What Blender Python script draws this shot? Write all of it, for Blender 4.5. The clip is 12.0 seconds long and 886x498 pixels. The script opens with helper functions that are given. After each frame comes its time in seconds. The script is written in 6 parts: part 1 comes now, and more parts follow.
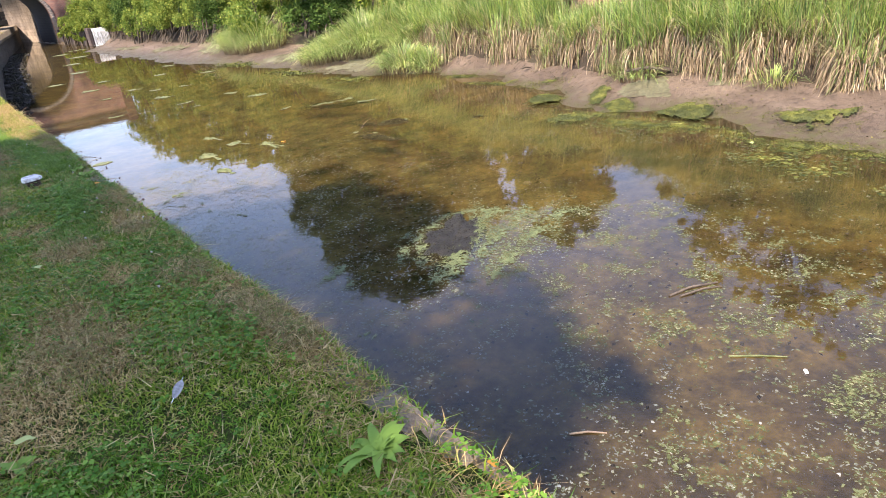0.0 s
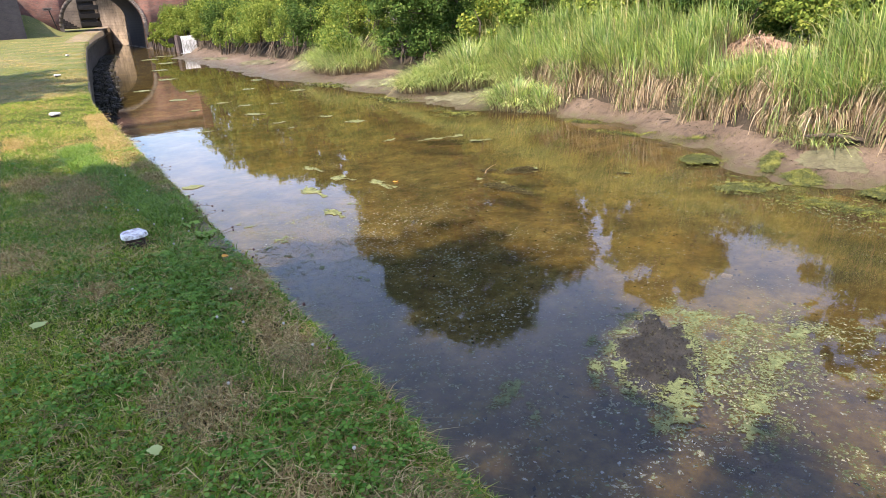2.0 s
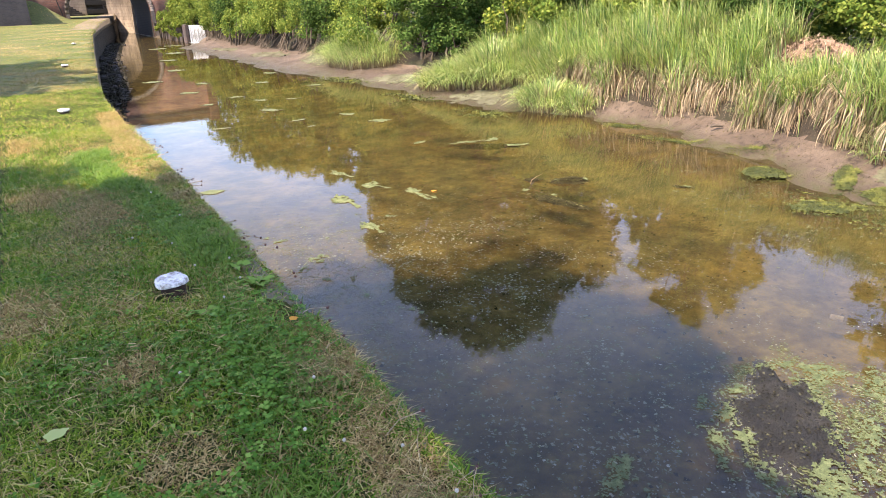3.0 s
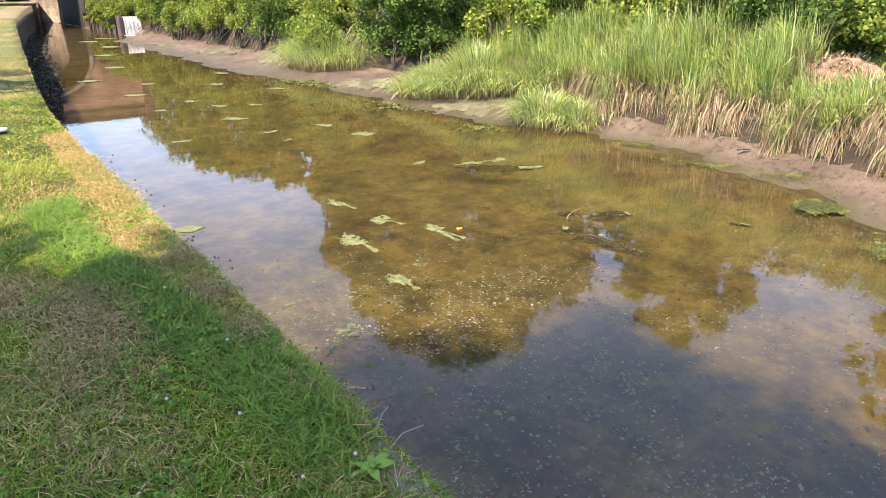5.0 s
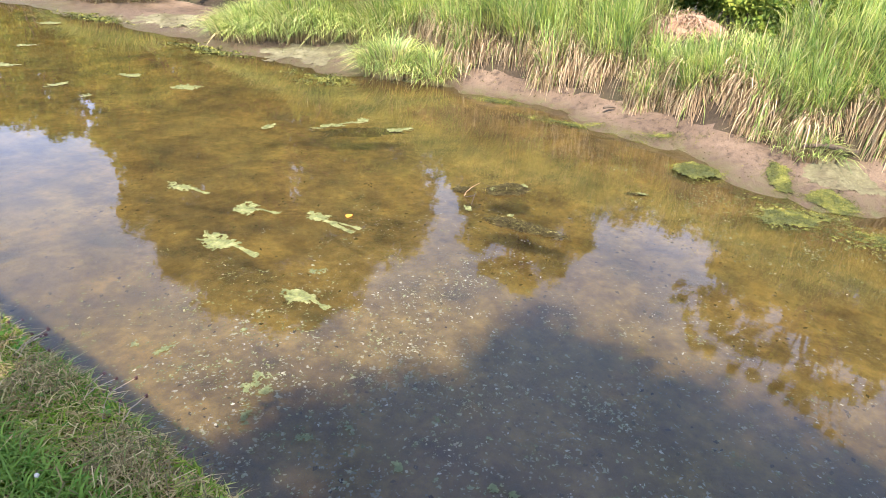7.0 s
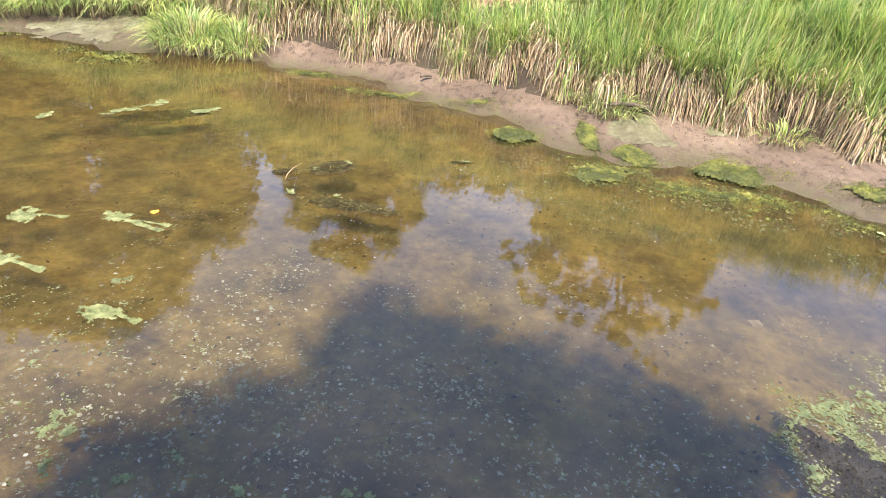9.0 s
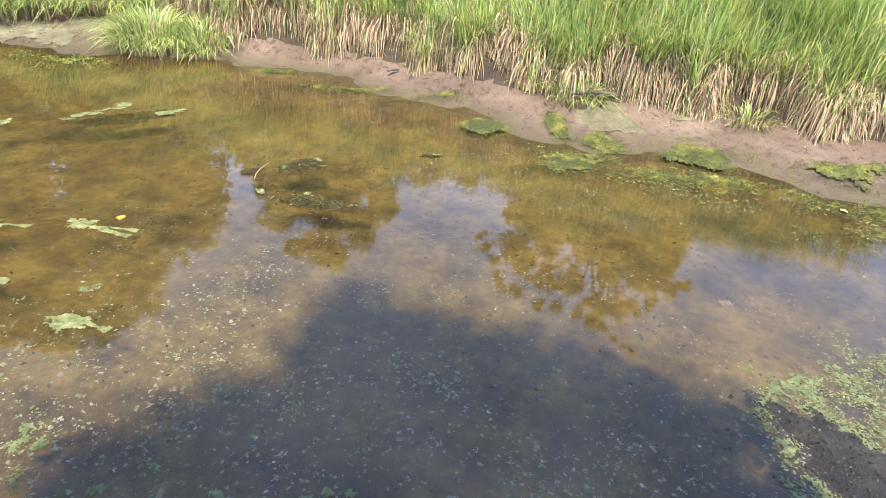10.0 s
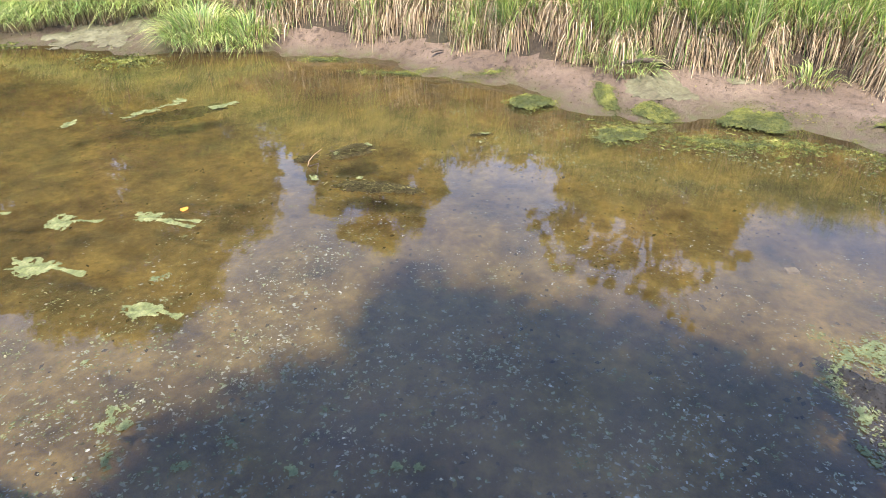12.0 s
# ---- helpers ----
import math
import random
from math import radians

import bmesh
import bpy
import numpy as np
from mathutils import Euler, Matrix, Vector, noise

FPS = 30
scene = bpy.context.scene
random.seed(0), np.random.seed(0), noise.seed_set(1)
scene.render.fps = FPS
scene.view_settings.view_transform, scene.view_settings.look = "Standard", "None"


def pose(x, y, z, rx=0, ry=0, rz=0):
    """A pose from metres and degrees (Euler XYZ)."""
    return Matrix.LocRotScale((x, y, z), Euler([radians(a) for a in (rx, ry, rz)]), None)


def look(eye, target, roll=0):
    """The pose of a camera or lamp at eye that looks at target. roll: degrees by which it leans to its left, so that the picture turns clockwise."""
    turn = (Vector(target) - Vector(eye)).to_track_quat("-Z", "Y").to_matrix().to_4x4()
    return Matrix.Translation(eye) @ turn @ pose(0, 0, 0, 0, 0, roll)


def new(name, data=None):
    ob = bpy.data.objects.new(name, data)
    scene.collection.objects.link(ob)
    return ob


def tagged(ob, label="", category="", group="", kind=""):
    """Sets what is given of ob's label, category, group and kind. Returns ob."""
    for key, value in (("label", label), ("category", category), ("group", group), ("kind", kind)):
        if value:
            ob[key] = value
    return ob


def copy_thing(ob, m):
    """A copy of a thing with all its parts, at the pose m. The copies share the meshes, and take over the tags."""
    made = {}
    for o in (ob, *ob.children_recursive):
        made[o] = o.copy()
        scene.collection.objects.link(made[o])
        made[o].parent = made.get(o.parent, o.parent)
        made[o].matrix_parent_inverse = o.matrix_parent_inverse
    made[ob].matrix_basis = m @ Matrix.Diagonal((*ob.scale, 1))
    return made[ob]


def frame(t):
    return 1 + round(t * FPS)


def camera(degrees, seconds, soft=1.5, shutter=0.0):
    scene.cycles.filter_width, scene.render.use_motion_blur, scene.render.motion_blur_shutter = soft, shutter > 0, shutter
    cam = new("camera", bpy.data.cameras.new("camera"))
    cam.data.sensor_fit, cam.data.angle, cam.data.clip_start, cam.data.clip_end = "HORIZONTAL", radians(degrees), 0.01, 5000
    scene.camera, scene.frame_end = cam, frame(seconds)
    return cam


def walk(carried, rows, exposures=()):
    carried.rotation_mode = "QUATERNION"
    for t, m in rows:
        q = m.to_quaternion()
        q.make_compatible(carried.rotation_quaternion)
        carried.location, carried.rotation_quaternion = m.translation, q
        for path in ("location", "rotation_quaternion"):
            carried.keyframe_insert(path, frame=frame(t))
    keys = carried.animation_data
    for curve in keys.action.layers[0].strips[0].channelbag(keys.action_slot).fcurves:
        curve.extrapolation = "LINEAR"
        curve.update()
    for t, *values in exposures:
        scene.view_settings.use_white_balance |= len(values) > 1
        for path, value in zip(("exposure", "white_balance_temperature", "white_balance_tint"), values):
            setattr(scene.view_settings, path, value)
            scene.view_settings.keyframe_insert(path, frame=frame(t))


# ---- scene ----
cam = camera(69.3, 12.0, soft=0.5)
PATH = [
    (0, (-1.065, -2.479, 3.1), (0.036, -1.025, 2.28), -7.0),
    (0.5, (-1.049, -1.878, 3.115), (0.003, -0.369, 2.329), -5.6),
    (1, (-1.08, -1.287, 3.108), (-0.017, 0.228, 2.351), -4.5),
    (1.5, (-1.002, -0.654, 3.085), (0.018, 0.904, 2.357), -3.5),
    (2, (-0.958, -0.016, 3.087), (0.055, 1.547, 2.359), -2.7),
    (2.5, (-0.995, 0.595, 3.099), (0.022, 2.147, 2.353), -2.4),
    (3, (-0.951, 1.217, 3.096), (0.056, 2.776, 2.352), -1.6),
    (3.2, (-0.939, 1.438, 3.098), (0.084, 2.985, 2.35), -1.2),
    (4.8, (-0.981, 3.161, 3.135), (0.131, 4.651, 2.398), -0.0),
    (5, (-1.0, 3.404, 3.172), (0.159, 4.85, 2.421), 0.4),
    (5.5, (-0.95, 3.966, 3.148), (0.301, 5.315, 2.363), 1.4),
    (6, (-0.912, 4.474, 3.15), (0.421, 5.707, 2.313), 2.5),
    (6.5, (-0.881, 4.954, 3.165), (0.557, 6.044, 2.303), 3.8),
    (7, (-0.714, 5.264, 3.162), (0.797, 6.22, 2.266), 4.9),
    (7.5, (-0.541, 5.443, 3.151), (1.054, 6.231, 2.239), 6.2),
    (7.7, (-0.506, 5.466, 3.146), (1.123, 6.192, 2.241), 6.6),
    (9.3, (-0.426, 5.339, 3.12), (1.284, 5.788, 2.184), 6.2),
    (9.5, (-0.42, 5.332, 3.126), (1.293, 5.765, 2.188), 6.0),
    (10, (-0.424, 5.333, 3.125), (1.295, 5.736, 2.186), 5.3),
    (10.5, (-0.422, 5.324, 3.131), (1.295, 5.724, 2.187), 4.4),
    (11, (-0.436, 5.347, 3.125), (1.269, 5.767, 2.167), 3.4),
    (11.5, (-0.463, 5.36, 3.122), (1.215, 5.836, 2.143), 1.9),
    (12, (-0.475, 5.371, 3.108), (1.174, 5.91, 2.112), 0.6),
]
EXPOSURE = [(0.0, 1.98, 6500, 16), (2.0, 1.94, 6600, 15), (3.0, 2.09, 6700, 15), (5.0, 2.14, 6750, 15), (6.5, 2.31, 6650, 14), (7.5, 2.34, 6550, 14), (9.5, 2.27, 6350, 13), (12.0, 2.17, 6100, 13)]
walk(cam, [(t, look(eye, target, roll)) for t, eye, target, roll in PATH], EXPOSURE)

# ---------- world, sun, exposure ----------
SUN_EL, SUN_DIR = 57.0, (1.0, 0.25)          # the light travels along +x, over the lawn to the reeds
world = bpy.data.worlds.new("sky")
scene.world = world
world.use_nodes = True
wn, wl = world.node_tree.nodes, world.node_tree.links
sky = wn.new("ShaderNodeTexSky")
sky.sky_type, sky.sun_disc = "NISHITA", False
sky.sun_elevation, sky.sun_rotation = radians(SUN_EL), radians(-104)
sky.air_density, sky.dust_density, sky.ozone_density = 1.0, 0.35, 2.4
coord = wn.new("ShaderNodeTexCoord")
puffs = wn.new("ShaderNodeTexNoise")
puffs.inputs["Scale"].default_value, puffs.inputs["Detail"].default_value = 3.4, 6.0
puffs.inputs["Roughness"].default_value = 0.55
wl.new(coord.outputs["Generated"], puffs.inputs["Vector"])
cover = wn.new("ShaderNodeValToRGB")
cover.color_ramp.elements[0].position, cover.color_ramp.elements[1].position = 0.30, 0.66
wl.new(puffs.outputs["Fac"], cover.inputs["Fac"])
cloudy = wn.new("ShaderNodeMix")
cloudy.data_type = "RGBA"
cloudy.inputs["B"].default_value = (7.7, 7.5, 10.0, 1)
parts_ = wn.new("ShaderNodeSeparateXYZ")
wl.new(coord.outputs["Generated"], parts_.inputs["Vector"])
thinning = wn.new("ShaderNodeMapRange")
for key, v in (("From Min", 0.35), ("From Max", 0.66), ("To Min", 0.24), ("To Max", 0.24)):
    thinning.inputs[key].default_value = v
wl.new(parts_.outputs["Z"], thinning.inputs["Value"])
share = wn.new("ShaderNodeMath")
share.operation = "MULTIPLY"
wl.new(cover.outputs["Color"], share.inputs[0])
wl.new(thinning.outputs["Result"], share.inputs[1])
wl.new(share.outputs[0], cloudy.inputs["Factor"])
wl.new(sky.outputs["Color"], cloudy.inputs["A"])
wl.new(cloudy.outputs["Result"], wn["Background"].inputs["Color"])
wn["Background"].inputs["Strength"].default_value = 0.14

sun = new("sun", bpy.data.lights.new("sun", "SUN"))
sun.data.energy, sun.data.angle, sun.data.color = 4.1, radians(0.53), (1.0, 0.86, 0.69)
sun.matrix_world = look((-20, 0, 20), Vector((-20, 0, 20)) + Vector((SUN_DIR[0], SUN_DIR[1], -math.tan(radians(SUN_EL)) * math.hypot(*SUN_DIR))))

# ---------- materials ----------
def nodes_of(name):
    m = bpy.data.materials.new(name)
    m.use_nodes = True
    return m, m.node_tree.nodes, m.node_tree.links, m.node_tree.nodes["Principled BSDF"]


def ramp_of(n, stops):
    r = n.new("ShaderNodeValToRGB")
    while len(r.color_ramp.elements) < len(stops):
        r.color_ramp.elements.new(0.5)
    for e, (p, c) in zip(r.color_ramp.elements, stops):
        e.position, e.color = p, (*c, 1)
    return r


def noise_of(n, l, scale, detail=4, rough=0.6, stretch=None):
    tex, co = n.new("ShaderNodeTexNoise"), n.new("ShaderNodeTexCoord")
    tex.inputs["Scale"].default_value, tex.inputs["Detail"].default_value = scale, detail
    tex.inputs["Roughness"].default_value = rough
    if stretch:
        mp = n.new("ShaderNodeMapping")
        mp.inputs["Scale"].default_value = stretch
        l.new(co.outputs["Object"], mp.inputs["Vector"])
        l.new(mp.outputs["Vector"], tex.inputs["Vector"])
    else:
        l.new(co.outputs["Object"], tex.inputs["Vector"])
    return tex


def mixed(n, l, fac, a, b, mode="MIX"):
    mx = n.new("ShaderNodeMix")
    mx.data_type, mx.blend_type = "RGBA", mode
    for key, v in (("Factor", fac), ("A", a), ("B", b)):
        if isinstance(v, (int, float)):
            mx.inputs[key].default_value = v
        elif isinstance(v, tuple):
            mx.inputs[key].default_value = (*v, 1)
        else:
            l.new(v, mx.inputs[key])
    return mx.outputs["Result"]


def bump_of(n, l, bsdf, height, strength, dist=0.02):
    b = n.new("ShaderNodeBump")
    b.inputs["Strength"].default_value, b.inputs["Distance"].default_value = strength, dist
    l.new(height, b.inputs["Height"])
    l.new(b.outputs["Normal"], bsdf.inputs["Normal"])


def rough_surface(name, cols, scale, fine, rough=0.85, bump=0.5, dist=0.02, spec=0.3):
    """A mineral or earthy surface: broad stains and fine grain, with relief."""
    m, n, l, b = nodes_of(name)
    big, small = noise_of(n, l, scale, 5), noise_of(n, l, fine, 6, 0.7)
    k = len(cols)
    r = ramp_of(n, [(0.32 + 0.36 * i / max(1, k - 1), c) for i, c in enumerate(cols)])
    l.new(big.outputs["Fac"], r.inputs["Fac"])
    g = ramp_of(n, [(0.3, (0.55, 0.55, 0.55)), (0.7, (1.35, 1.35, 1.35))])
    l.new(small.outputs["Fac"], g.inputs["Fac"])
    l.new(mixed(n, l, 1.0, r.outputs["Color"], g.outputs["Color"], "MULTIPLY"), b.inputs["Base Color"])
    b.inputs["Roughness"].default_value = rough
    b.inputs["Specular IOR Level"].default_value = spec
    bump_of(n, l, b, small.outputs["Fac"], bump, dist)
    return m


def leafy(name, stops, rough=0.5, through_light=0.35, patch=None):
    """Leaves and blades: a tone for each leaf, patches of another growth, some light passing through."""
    m, n, l, b = nodes_of(name)
    geo = n.new("ShaderNodeNewGeometry")
    r = ramp_of(n, stops)
    l.new(geo.outputs["Random Per Island"], r.inputs["Fac"])
    col = r.outputs["Color"]
    if patch:
        scale, lo, hi, other = patch
        tex = noise_of(n, l, scale, 4)
        f = ramp_of(n, [(lo, (0, 0, 0)), (hi, (1, 1, 1))])
        l.new(tex.outputs["Fac"], f.inputs["Fac"])
        o = ramp_of(n, other)
        l.new(geo.outputs["Random Per Island"], o.inputs["Fac"])
        col = mixed(n, l, f.outputs["Color"], col, o.outputs["Color"])
    l.new(col, b.inputs["Base Color"])
    b.inputs["Roughness"].default_value = rough
    b.inputs["Specular IOR Level"].default_value = 0.05
    if through_light:
        t, mx = n.new("ShaderNodeBsdfTranslucent"), n.new("ShaderNodeMixShader")
        l.new(col, t.inputs["Color"])
        mx.inputs["Fac"].default_value = through_light
        l.new(b.outputs["BSDF"], mx.inputs[1])
        l.new(t.outputs["BSDF"], mx.inputs[2])
        l.new(mx.outputs["Shader"], n["Material Output"].inputs["Surface"])
    return m


def reedy(name, low, mid, high, cut=(0.18, 0.42)):
    """Blades with dead sheaths at the foot and fresh leaf above."""
    m, n, l, b = nodes_of(name)
    geo, at = n.new("ShaderNodeNewGeometry"), n.new("ShaderNodeAttribute")
    at.attribute_name = "along"
    j = n.new("ShaderNodeMath")
    j.operation, j.inputs[1].default_value = "MULTIPLY_ADD", 0.34
    l.new(geo.outputs["Random Per Island"], j.inputs[0])
    s = n.new("ShaderNodeMath")
    s.operation, j.inputs[2].default_value = "ADD", -0.17
    l.new(at.outputs["Fac"], s.inputs[0])
    l.new(j.outputs[0], s.inputs[1])
    f = ramp_of(n, [(cut[0], (0, 0, 0)), (cut[1], (1, 1, 1))])
    l.new(s.outputs[0], f.inputs["Fac"])
    lo, hi = ramp_of(n, low), ramp_of(n, high)
    for r in (lo, hi):
        l.new(geo.outputs["Random Per Island"], r.inputs["Fac"])
    tex = noise_of(n, l, 1.9, 4)
    tone = ramp_of(n, [(0.35, mid), (0.65, (1.12, 1.1, 1.0))])
    l.new(tex.outputs["Fac"], tone.inputs["Fac"])
    green = mixed(n, l, 1.0, hi.outputs["Color"], tone.outputs["Color"], "MULTIPLY")
    col = mixed(n, l, f.outputs["Color"], lo.outputs["Color"], green)
    l.new(col, b.inputs["Base Color"])
    b.inputs["Roughness"].default_value = 0.45
    t, mx = n.new("ShaderNodeBsdfTranslucent"), n.new("ShaderNodeMixShader")
    l.new(col, t.inputs["Color"])
    mx.inputs["Fac"].default_value = 0.36
    l.new(b.outputs["BSDF"], mx.inputs[1])
    l.new(t.outputs["BSDF"], mx.inputs[2])
    l.new(mx.outputs["Shader"], n["Material Output"].inputs["Surface"])
    return m


def brickwork(name, a, b_, mortar, width=0.225, row=0.075, gap=0.008):
    m, n, l, b = nodes_of(name)
    br, co, mp = n.new("ShaderNodeTexBrick"), n.new("ShaderNodeTexCoord"), n.new("ShaderNodeMapping")
    mp.inputs["Rotation"].default_value = (radians(90), 0, 0)
    l.new(co.outputs["Object"], mp.inputs["Vector"])
    l.new(mp.outputs["Vector"], br.inputs["Vector"])
    br.inputs["Scale"].default_value = 1.0
    br.inputs["Brick Width"].default_value, br.inputs["Row Height"].default_value = width, row
    br.inputs["Mortar Size"].default_value = gap
    for key, c in (("Color1", a), ("Color2", b_), ("Mortar", mortar)):
        br.inputs[key].default_value = (*c, 1)
    tex = noise_of(n, l, 0.8, 6, 0.7)
    g = ramp_of(n, [(0.3, (0.45, 0.42, 0.42)), (0.7, (1.25, 1.2, 1.15))])
    l.new(tex.outputs["Fac"], g.inputs["Fac"])
    l.new(mixed(n, l, 1.0, br.outputs["Color"], g.outputs["Color"], "MULTIPLY"), b.inputs["Base Color"])
    b.inputs["Roughness"].default_value = 0.9
    bump_of(n, l, b, br.outputs["Color"], 0.4, 0.01)
    return m


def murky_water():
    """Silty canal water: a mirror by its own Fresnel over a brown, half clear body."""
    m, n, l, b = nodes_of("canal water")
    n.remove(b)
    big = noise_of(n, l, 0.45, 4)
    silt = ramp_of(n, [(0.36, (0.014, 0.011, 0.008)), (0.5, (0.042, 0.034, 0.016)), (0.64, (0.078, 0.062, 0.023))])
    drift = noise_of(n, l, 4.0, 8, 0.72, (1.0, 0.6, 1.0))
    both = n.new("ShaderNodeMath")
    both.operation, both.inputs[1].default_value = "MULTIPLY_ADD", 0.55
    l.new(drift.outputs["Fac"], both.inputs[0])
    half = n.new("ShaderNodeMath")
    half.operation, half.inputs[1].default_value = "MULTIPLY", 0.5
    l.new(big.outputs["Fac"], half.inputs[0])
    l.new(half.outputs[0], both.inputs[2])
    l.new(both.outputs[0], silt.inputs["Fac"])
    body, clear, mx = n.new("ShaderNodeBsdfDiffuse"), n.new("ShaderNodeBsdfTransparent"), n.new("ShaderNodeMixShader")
    # Body colour goes darker towards low y, with broad noise in the change.
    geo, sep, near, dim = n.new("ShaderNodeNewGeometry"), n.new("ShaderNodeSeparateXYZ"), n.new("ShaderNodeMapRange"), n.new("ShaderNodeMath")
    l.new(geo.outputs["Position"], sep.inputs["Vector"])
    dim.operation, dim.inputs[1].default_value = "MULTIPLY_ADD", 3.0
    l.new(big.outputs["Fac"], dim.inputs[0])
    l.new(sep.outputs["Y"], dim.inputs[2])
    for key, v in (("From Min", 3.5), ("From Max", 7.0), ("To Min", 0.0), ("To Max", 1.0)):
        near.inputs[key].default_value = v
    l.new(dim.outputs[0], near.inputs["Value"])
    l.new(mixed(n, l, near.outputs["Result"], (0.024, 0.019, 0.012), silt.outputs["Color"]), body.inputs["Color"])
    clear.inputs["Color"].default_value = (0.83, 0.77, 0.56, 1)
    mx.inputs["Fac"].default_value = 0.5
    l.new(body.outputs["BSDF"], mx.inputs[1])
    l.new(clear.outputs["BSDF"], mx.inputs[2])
    gloss, top, fr = n.new("ShaderNodeBsdfGlossy"), n.new("ShaderNodeMixShader"), n.new("ShaderNodeFresnel")
    gloss.inputs["Roughness"].default_value = 0.006
    fr.inputs["IOR"].default_value = 1.43
    rip = noise_of(n, l, 7.0, 3, 0.5, (1.0, 0.5, 1.0))
    bp = n.new("ShaderNodeBump")
    bp.inputs["Strength"].default_value, bp.inputs["Distance"].default_value = 0.07, 0.010
    l.new(rip.outputs["Fac"], bp.inputs["Height"])
    l.new(bp.outputs["Normal"], gloss.inputs["Normal"])
    l.new(bp.outputs["Normal"], fr.inputs["Normal"])
    l.new(fr.outputs["Fac"], top.inputs["Fac"])
    l.new(mx.outputs["Shader"], top.inputs[1])
    l.new(gloss.outputs["BSDF"], top.inputs[2])
    l.new(top.outputs["Shader"], n["Material Output"].inputs["Surface"])
    return m


def canal_mud():
    """Trampled silt: pinkish where dry, dark and glossy by the water, with pits and a thin green film."""
    m, n, l, b = nodes_of("exposed canal mud")
    big, mid, fine = noise_of(n, l, 0.8, 5), noise_of(n, l, 6.0, 6, 0.7), noise_of(n, l, 34, 5, 0.7)
    dry = ramp_of(n, [(0.32, (0.062, 0.043, 0.029)), (0.5, (0.092, 0.066, 0.045)), (0.68, (0.135, 0.100, 0.070))])
    l.new(big.outputs["Fac"], dry.inputs["Fac"])
    pits = ramp_of(n, [(0.36, (0.45, 0.42, 0.40)), (0.47, (1, 1, 1)), (0.7, (1.12, 1.1, 1.08))])
    l.new(mid.outputs["Fac"], pits.inputs["Fac"])
    grain = ramp_of(n, [(0.3, (0.62, 0.62, 0.62)), (0.7, (1.3, 1.3, 1.3))])
    l.new(fine.outputs["Fac"], grain.inputs["Fac"])
    col = mixed(n, l, 1.0, mixed(n, l, 1.0, dry.outputs["Color"], pits.outputs["Color"], "MULTIPLY"), grain.outputs["Color"], "MULTIPLY")
    geo, sep, add, wet = n.new("ShaderNodeNewGeometry"), n.new("ShaderNodeSeparateXYZ"), n.new("ShaderNodeMath"), n.new("ShaderNodeMapRange")
    l.new(geo.outputs["Position"], sep.inputs["Vector"])
    add.operation, add.inputs[1].default_value = "MULTIPLY_ADD", -0.28
    l.new(big.outputs["Fac"], add.inputs[0])
    l.new(sep.outputs["Z"], add.inputs[2])
    for key, v in (("From Min", -0.13), ("From Max", 0.03), ("To Min", 1.0), ("To Max", 0.0)):
        wet.inputs[key].default_value = v
    l.new(add.outputs[0], wet.inputs["Value"])
    film = ramp_of(n, [(0.42, (0.058, 0.040, 0.026)), (0.52, (0.058, 0.048, 0.022)), (0.66, (0.048, 0.054, 0.016))])
    l.new(mid.outputs["Fac"], film.inputs["Fac"])
    l.new(mixed(n, l, wet.outputs["Result"], col, film.outputs["Color"]), b.inputs["Base Color"])
    gl = n.new("ShaderNodeMapRange")
    gl.inputs["To Min"].default_value, gl.inputs["To Max"].default_value = 0.75, 0.38
    l.new(wet.outputs["Result"], gl.inputs["Value"])
    l.new(gl.outputs["Result"], b.inputs["Roughness"])
    b.inputs["Specular IOR Level"].default_value = 0.35
    both = n.new("ShaderNodeMath")
    both.operation, both.inputs[1].default_value = "MULTIPLY_ADD", 2.2
    l.new(mid.outputs["Fac"], both.inputs[0])
    l.new(fine.outputs["Fac"], both.inputs[2])
    bump_of(n, l, b, both.outputs[0], 0.75, 0.035)
    return m


GREEN = [(0.0, (0.048, 0.100, 0.008)), (0.35, (0.118, 0.200, 0.015)), (0.65, (0.205, 0.275, 0.026)), (0.86, (0.31, 0.325, 0.055)), (1.0, (0.50, 0.41, 0.18))]
LUSH = [(0.0, (0.036, 0.092, 0.008)), (0.5, (0.092, 0.185, 0.016)), (0.9, (0.17, 0.26, 0.028)), (1.0, (0.40, 0.36, 0.14))]
STRAW = [(0.0, (0.15, 0.092, 0.034)), (0.4, (0.32, 0.215, 0.085)), (0.8, (0.52, 0.385, 0.17)), (0.92, (0.20, 0.19, 0.04)), (1.0, (0.10, 0.155, 0.018))]
